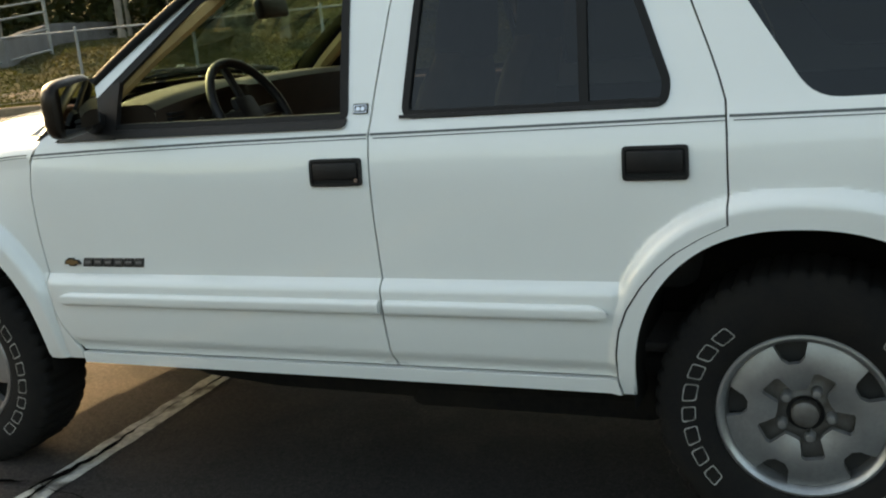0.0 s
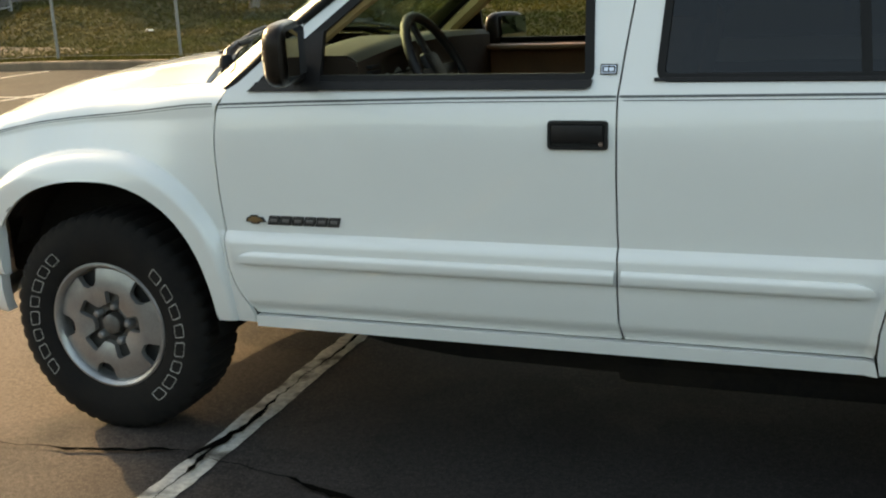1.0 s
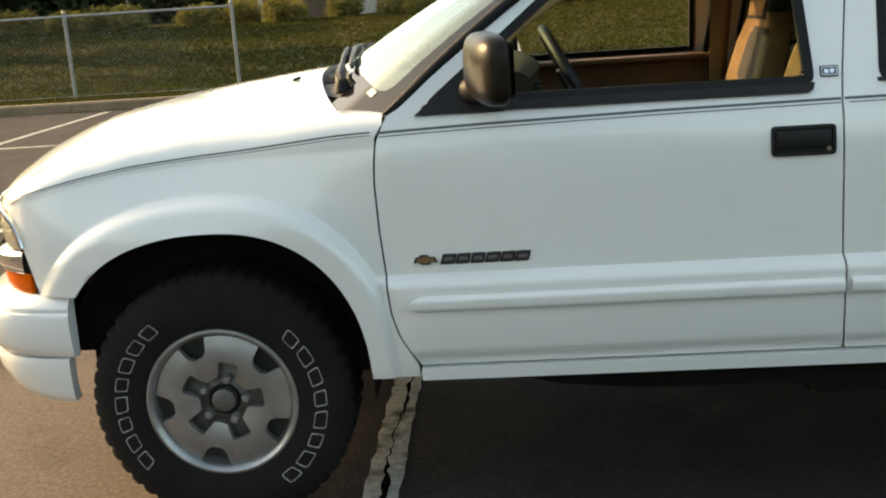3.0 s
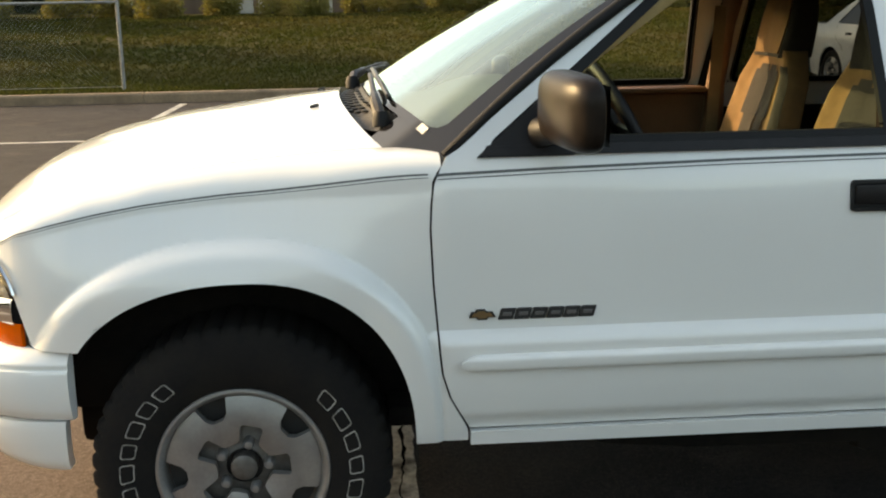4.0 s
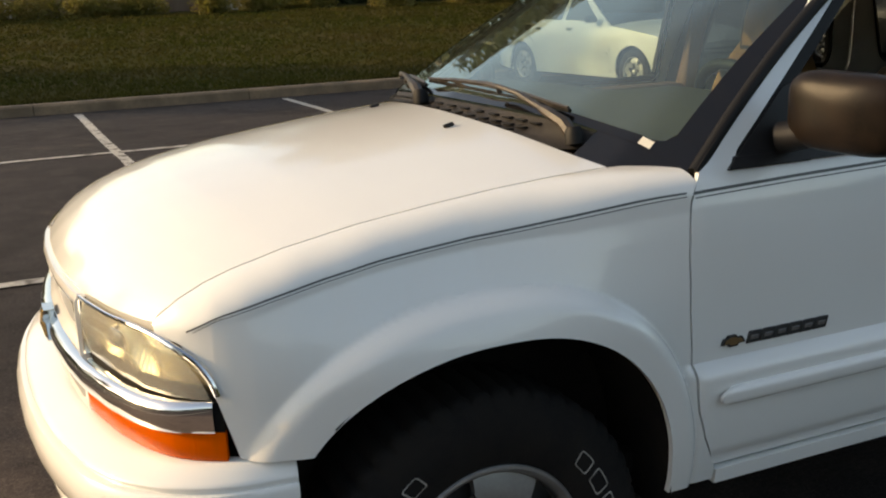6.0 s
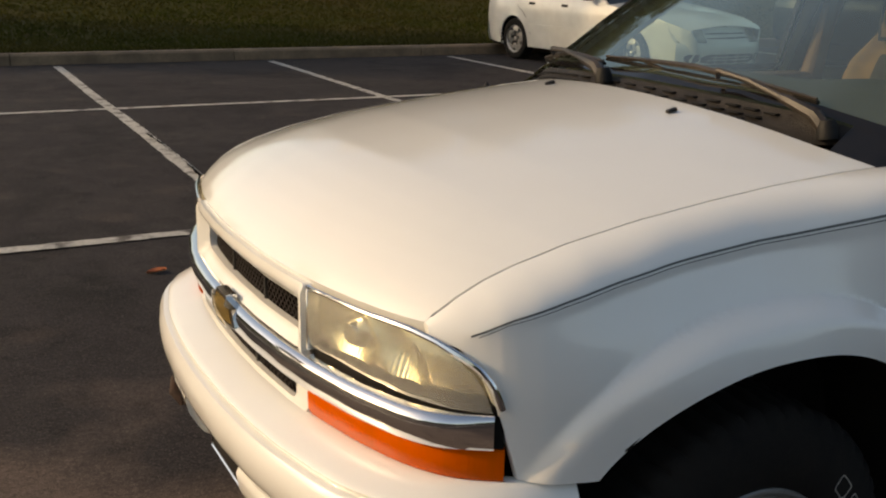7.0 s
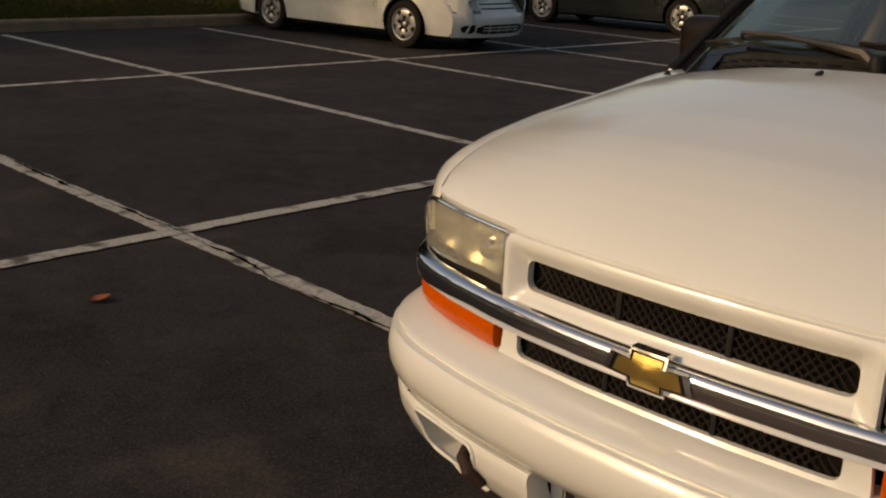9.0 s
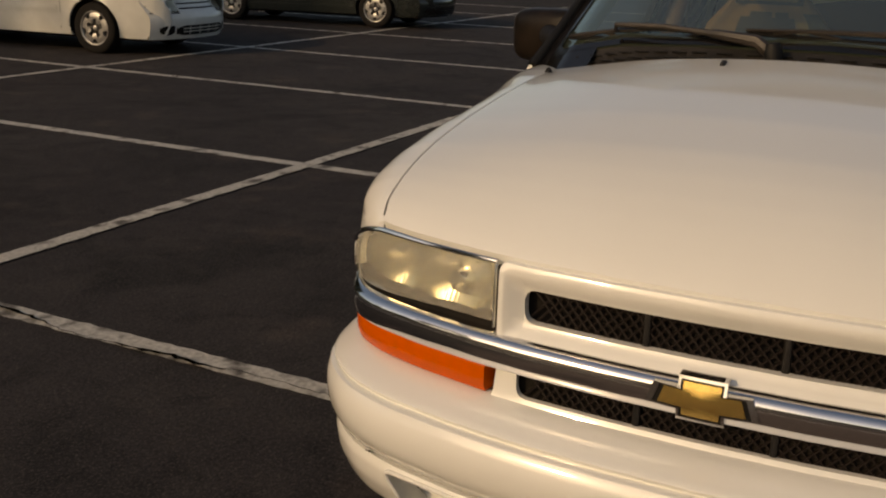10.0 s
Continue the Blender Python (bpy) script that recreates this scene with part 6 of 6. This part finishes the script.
single("soil_patch", sheet(24, 12, lambda u, v: (lambda X, Y: (X, Y, ground_z(X, Y) + 0.015 + 0.02 * noise.noise((X * 2, Y * 2, 1)) - 0.05 * (abs(2 * v - 1) ** 3 + abs(2 * u - 1) ** 3)))(-16.5 + 6 * u, 13.3 + 3.0 * v)), soil_brown, "bare reddish soil patch in the grass", "soil", kind="structure")


# ---- bushes, trees, woods ----
def leaf_cloud(count, shape, size, seed, hang=0.0):
    """Many small tilted leaves; shape(rnd) gives each one's place."""
    rnd = random.Random(seed)
    vs, fs = [], []
    for _ in range(count):
        p = Vector(shape(rnd))
        a = Vector((rnd.gauss(0, 1), rnd.gauss(0, 1), rnd.gauss(0, 0.6))).normalized()
        b = a.cross(Vector((rnd.gauss(0, 1), rnd.gauss(0, 1), rnd.gauss(0, 1)))).normalized()
        s = size * rnd.uniform(0.5, 1.3)
        n = len(vs)
        vs += [tuple(p - a * s), tuple(p + b * s * 0.45), tuple(p + a * s), tuple(p - b * s * 0.45)]
        fs.append((n, n + 1, n + 2, n + 3))
    me = bpy.data.meshes.new("leaves")
    me.from_pydata(vs, [], fs)
    return me


def clumps(rnd_seed, n, spread, radius):
    r = random.Random(rnd_seed)
    return [(Vector((r.uniform(-1, 1) * spread[0], r.uniform(-1, 1) * spread[1], r.uniform(*spread[2]))), r.uniform(*radius)) for _ in range(n)]


def cloud_shape(cl):
    def shape(rnd):
        c, r = rnd.choice(cl)
        d = Vector((rnd.gauss(0, 1), rnd.gauss(0, 1), rnd.gauss(0, 1))).normalized()
        p = c + d * r * rnd.uniform(0.45, 1.05)
        return (p.x, p.y, max(0.02, p.z))
    return shape


def bush(seed):
    b = thing("bush", "rounded yellow-green bush on top of the bank", "bush", "bushes on the bank")
    me = leaf_cloud(3200, cloud_shape(clumps(seed, 8, (0.75, 0.5, (0.18, 0.50)), (0.30, 0.55))), 0.065, seed)
    me.materials.append(leaf_bush)
    part("foliage", me, leaf_bush, b)
    for k in range(4):
        a = k * 1.7 + seed
        part("stem", tube([(0, 0, -0.1), (0.1 * math.cos(a), 0.1 * math.sin(a), 0.3), (0.3 * math.cos(a), 0.3 * math.sin(a), 0.6)], [0.03, 0.02, 0.008], 6), bark, b)
    return b


bark_pale = vary(material("pale_bark", (0.24, 0.205, 0.165), 0.9), (0.14, 0.115, 0.09), 7, 6, 0.4, 0.7, 0.6, 40, stretch=(1, 1, 0.25))


def tree(seed, h, low=0.42):
    t = thing("tree", "tall leafy tree with a bare lower trunk", "tree", "trees behind the bank")
    rnd = random.Random(seed)
    part("trunk", tube([(0, 0, -0.2), (0.03, 0.02, 0.4), (0.06, -0.05, h * 0.35), (0.1, 0.05, h * 0.65), (0.1, 0.1, h * 0.9)], [0.20, 0.15, 0.12, 0.08, 0.03], 10), bark_pale, t)
    for k in range(7):
        a, z = rnd.uniform(0, 6.28), h * rnd.uniform(0.35, 0.75)
        l = rnd.uniform(1.2, 2.4)
        part("limb", tube([(0.06, 0, z), (l * 0.5 * math.cos(a), l * 0.5 * math.sin(a), z + 0.5), (l * math.cos(a), l * math.sin(a), z + 1.3)], [0.06, 0.045, 0.015], 6), bark, t)
    wide = 0.21 * h
    me = leaf_cloud(int(420 * h), cloud_shape(clumps(seed + 50, 26, (wide, wide, (h * low, h)), (0.08 * h, 0.15 * h))), 0.12 + 0.010 * h, seed)
    me.materials.append(leaf_dark)
    part("crown", me, leaf_dark, t)
    return t


BANK_TOP = 33.0
rnd = random.Random(11)
b_kinds = [bush(3), bush(8), bush(14)]
t_kinds = [tree(5, 17.0), tree(9, 19.5)]
near_tree = tree(21, 6.0, 0.16)
# unseen tall tree, added to cast shade on the white saloon's tail
copy_thing(t_kinds[0], pose(-21.5, 26.9, ground_z(-21.5, 26.9) - 0.05, 0, 0, 70) @ Matrix.Scale(0.84, 4))
near_tree.matrix_basis = pose(-13.4, 24.3, ground_z(-13.4, 24.3) - 0.05, 0, 0, 40)
places = []
x = -16.0
while x < 20:
    places.append((x, BANK_TOP + rnd.uniform(-1.2, 1.5), rnd.uniform(0, 360), rnd.choice((0, 1, 2))))
    x += rnd.uniform(1.0, 2.1)
for n, (x, y, a, k) in enumerate(places):
    m = pose(x, y, ground_z(x, y) - 0.03, 0, 0, a)
    if n < 3:
        b_kinds[n].matrix_basis = m
    else:
        copy_thing(b_kinds[k], m)
spots = [(-30 + 5.2 * k + rnd.uniform(-1.5, 1.5), 37.5 + rnd.uniform(-2, 2)) for k in range(13)]
spots = [p for p in spots if not -14 < p[0] < 9] + [(-34, 26), (-38, 31), (-30, 30), (-26, 33), (-42, 24), (-22, 34)]
spots.sort(key=lambda p: -p[0])
for n, (x, y) in enumerate(spots):
    # trees towards the sun are scaled down to clear sunlight and windscreen reflections
    m = pose(x, y, ground_z(x, y) - 0.05, 0, 0, rnd.uniform(0, 360)) @ Matrix.Scale(1.0 if x > 9 else 0.38, 4)
    if n < 2:
        t_kinds[n].matrix_basis = m
    else:
        copy_thing(t_kinds[n % 2], m)


def woods_place(r):
    """Round the whole lot, nearer on the bank's side."""
    # the stretch behind the camera is unseen, added to dim low sky light
    a = r.uniform(-math.pi, math.pi)
    d = 52 + 8 * math.sin(3 * a + 1) + r.uniform(0, 9)
    h = 8.0 + 2.0 * math.sin(7 * a) + 1.6 * math.sin(17 * a + 2)
    # lowered beyond the building so that the windscreen reflects open sky
    h *= 1 - 0.62 * math.exp(-((a - 1.62) / 0.34) ** 4)
    return (d * math.cos(a) * 1.15, 6 + d * math.sin(a), 0.3 + h * r.uniform(0, 1) ** 1.35)


woods = leaf_cloud(95000, woods_place, 0.70, 77)
woods.materials.append(leaf_dark)
tagged(new("far_woods", woods), "dense dark woods far round the parking lot, partly added out of view", "woods", kind="stuff")


def screen_place(r):
    """A belt of finer foliage along the bank's far side."""
    x = r.uniform(-48, 42)
    tall = 4.0 + 10.0 * smoothstep(5, 13, x)
    return (x, 46.5 + 1.5 * math.sin(x * 0.4) + r.uniform(0, 4), 0.6 + (tall + 1.5 * math.sin(x * 0.7)) * r.uniform(0, 1) ** 1.1)


belt = leaf_cloud(80000, screen_place, 0.27, 79)
belt.materials.append(leaf_dark)
tagged(new("tree_belt", belt), "dense belt of dark foliage beyond the bank", "trees", kind="stuff")

# a long low building beyond the bank
house = thing("building", "long low brown building with pale posts behind the bushes", "building")
timber = vary(material("brown_cladding", (0.19, 0.125, 0.088), 0.8), (0.13, 0.085, 0.06), 0.8, 6, 0.4, 0.7, 0.3, 20, stretch=(4, 4, 0.4))
pale = vary(material("pale_post_paint", (0.62, 0.57, 0.50), 0.7), (0.48, 0.43, 0.38), 2, 5, 0.4, 0.7)
base_z = ground_z(0, 42) - 0.1
part("wall", box((-10.6, 43.0, base_z), (13.0, 46.0, base_z + 3.0), 0.02), timber, house)
part("roof", join(box((-11.4, 42.0, base_z + 3.0), (13.8, 47.0, base_z + 3.25), 0.03), box((-11.0, 43.2, base_z + 3.25), (13.4, 45.8, base_z + 3.7), 0.3)), bark, house)
for x, w in ((-9.4, 0.10), (-8.8, 0.10), (-6.2, 0.09), (-4.0, 0.11), (-1.1, 0.10), (1.2, 0.12), (4.1, 0.10), (6.6, 0.10), (9.2, 0.12), (11.9, 0.10)):
    part("post", box((x - w, 42.2, base_z - 0.1), (x + w, 42.2 + 2 * w, base_z + 3.0), 0.02), pale, house)
for x0, x1 in ((-5.9, -4.4), (0.1, 1.0), (5.0, 6.3), (9.6, 11.4)):
    part("panel", box((x0, 42.94, base_z + 0.1), (x1, 43.02, base_z + 2.3), 0.015), pale, house)


def thicket_place(r):
    k = r.uniform(0, 1)
    return (-24 - 26 * k + r.uniform(-2, 2), 44 - 26 * k + r.uniform(0, 7), 0.3 + 6.5 * r.uniform(0, 1) ** 1.3)


thicket = leaf_cloud(30000, thicket_place, 0.28, 78)
thicket.materials.append(leaf_dark)
tagged(new("thicket", thicket), "dark shady thicket behind the low wall", "thicket", kind="stuff")
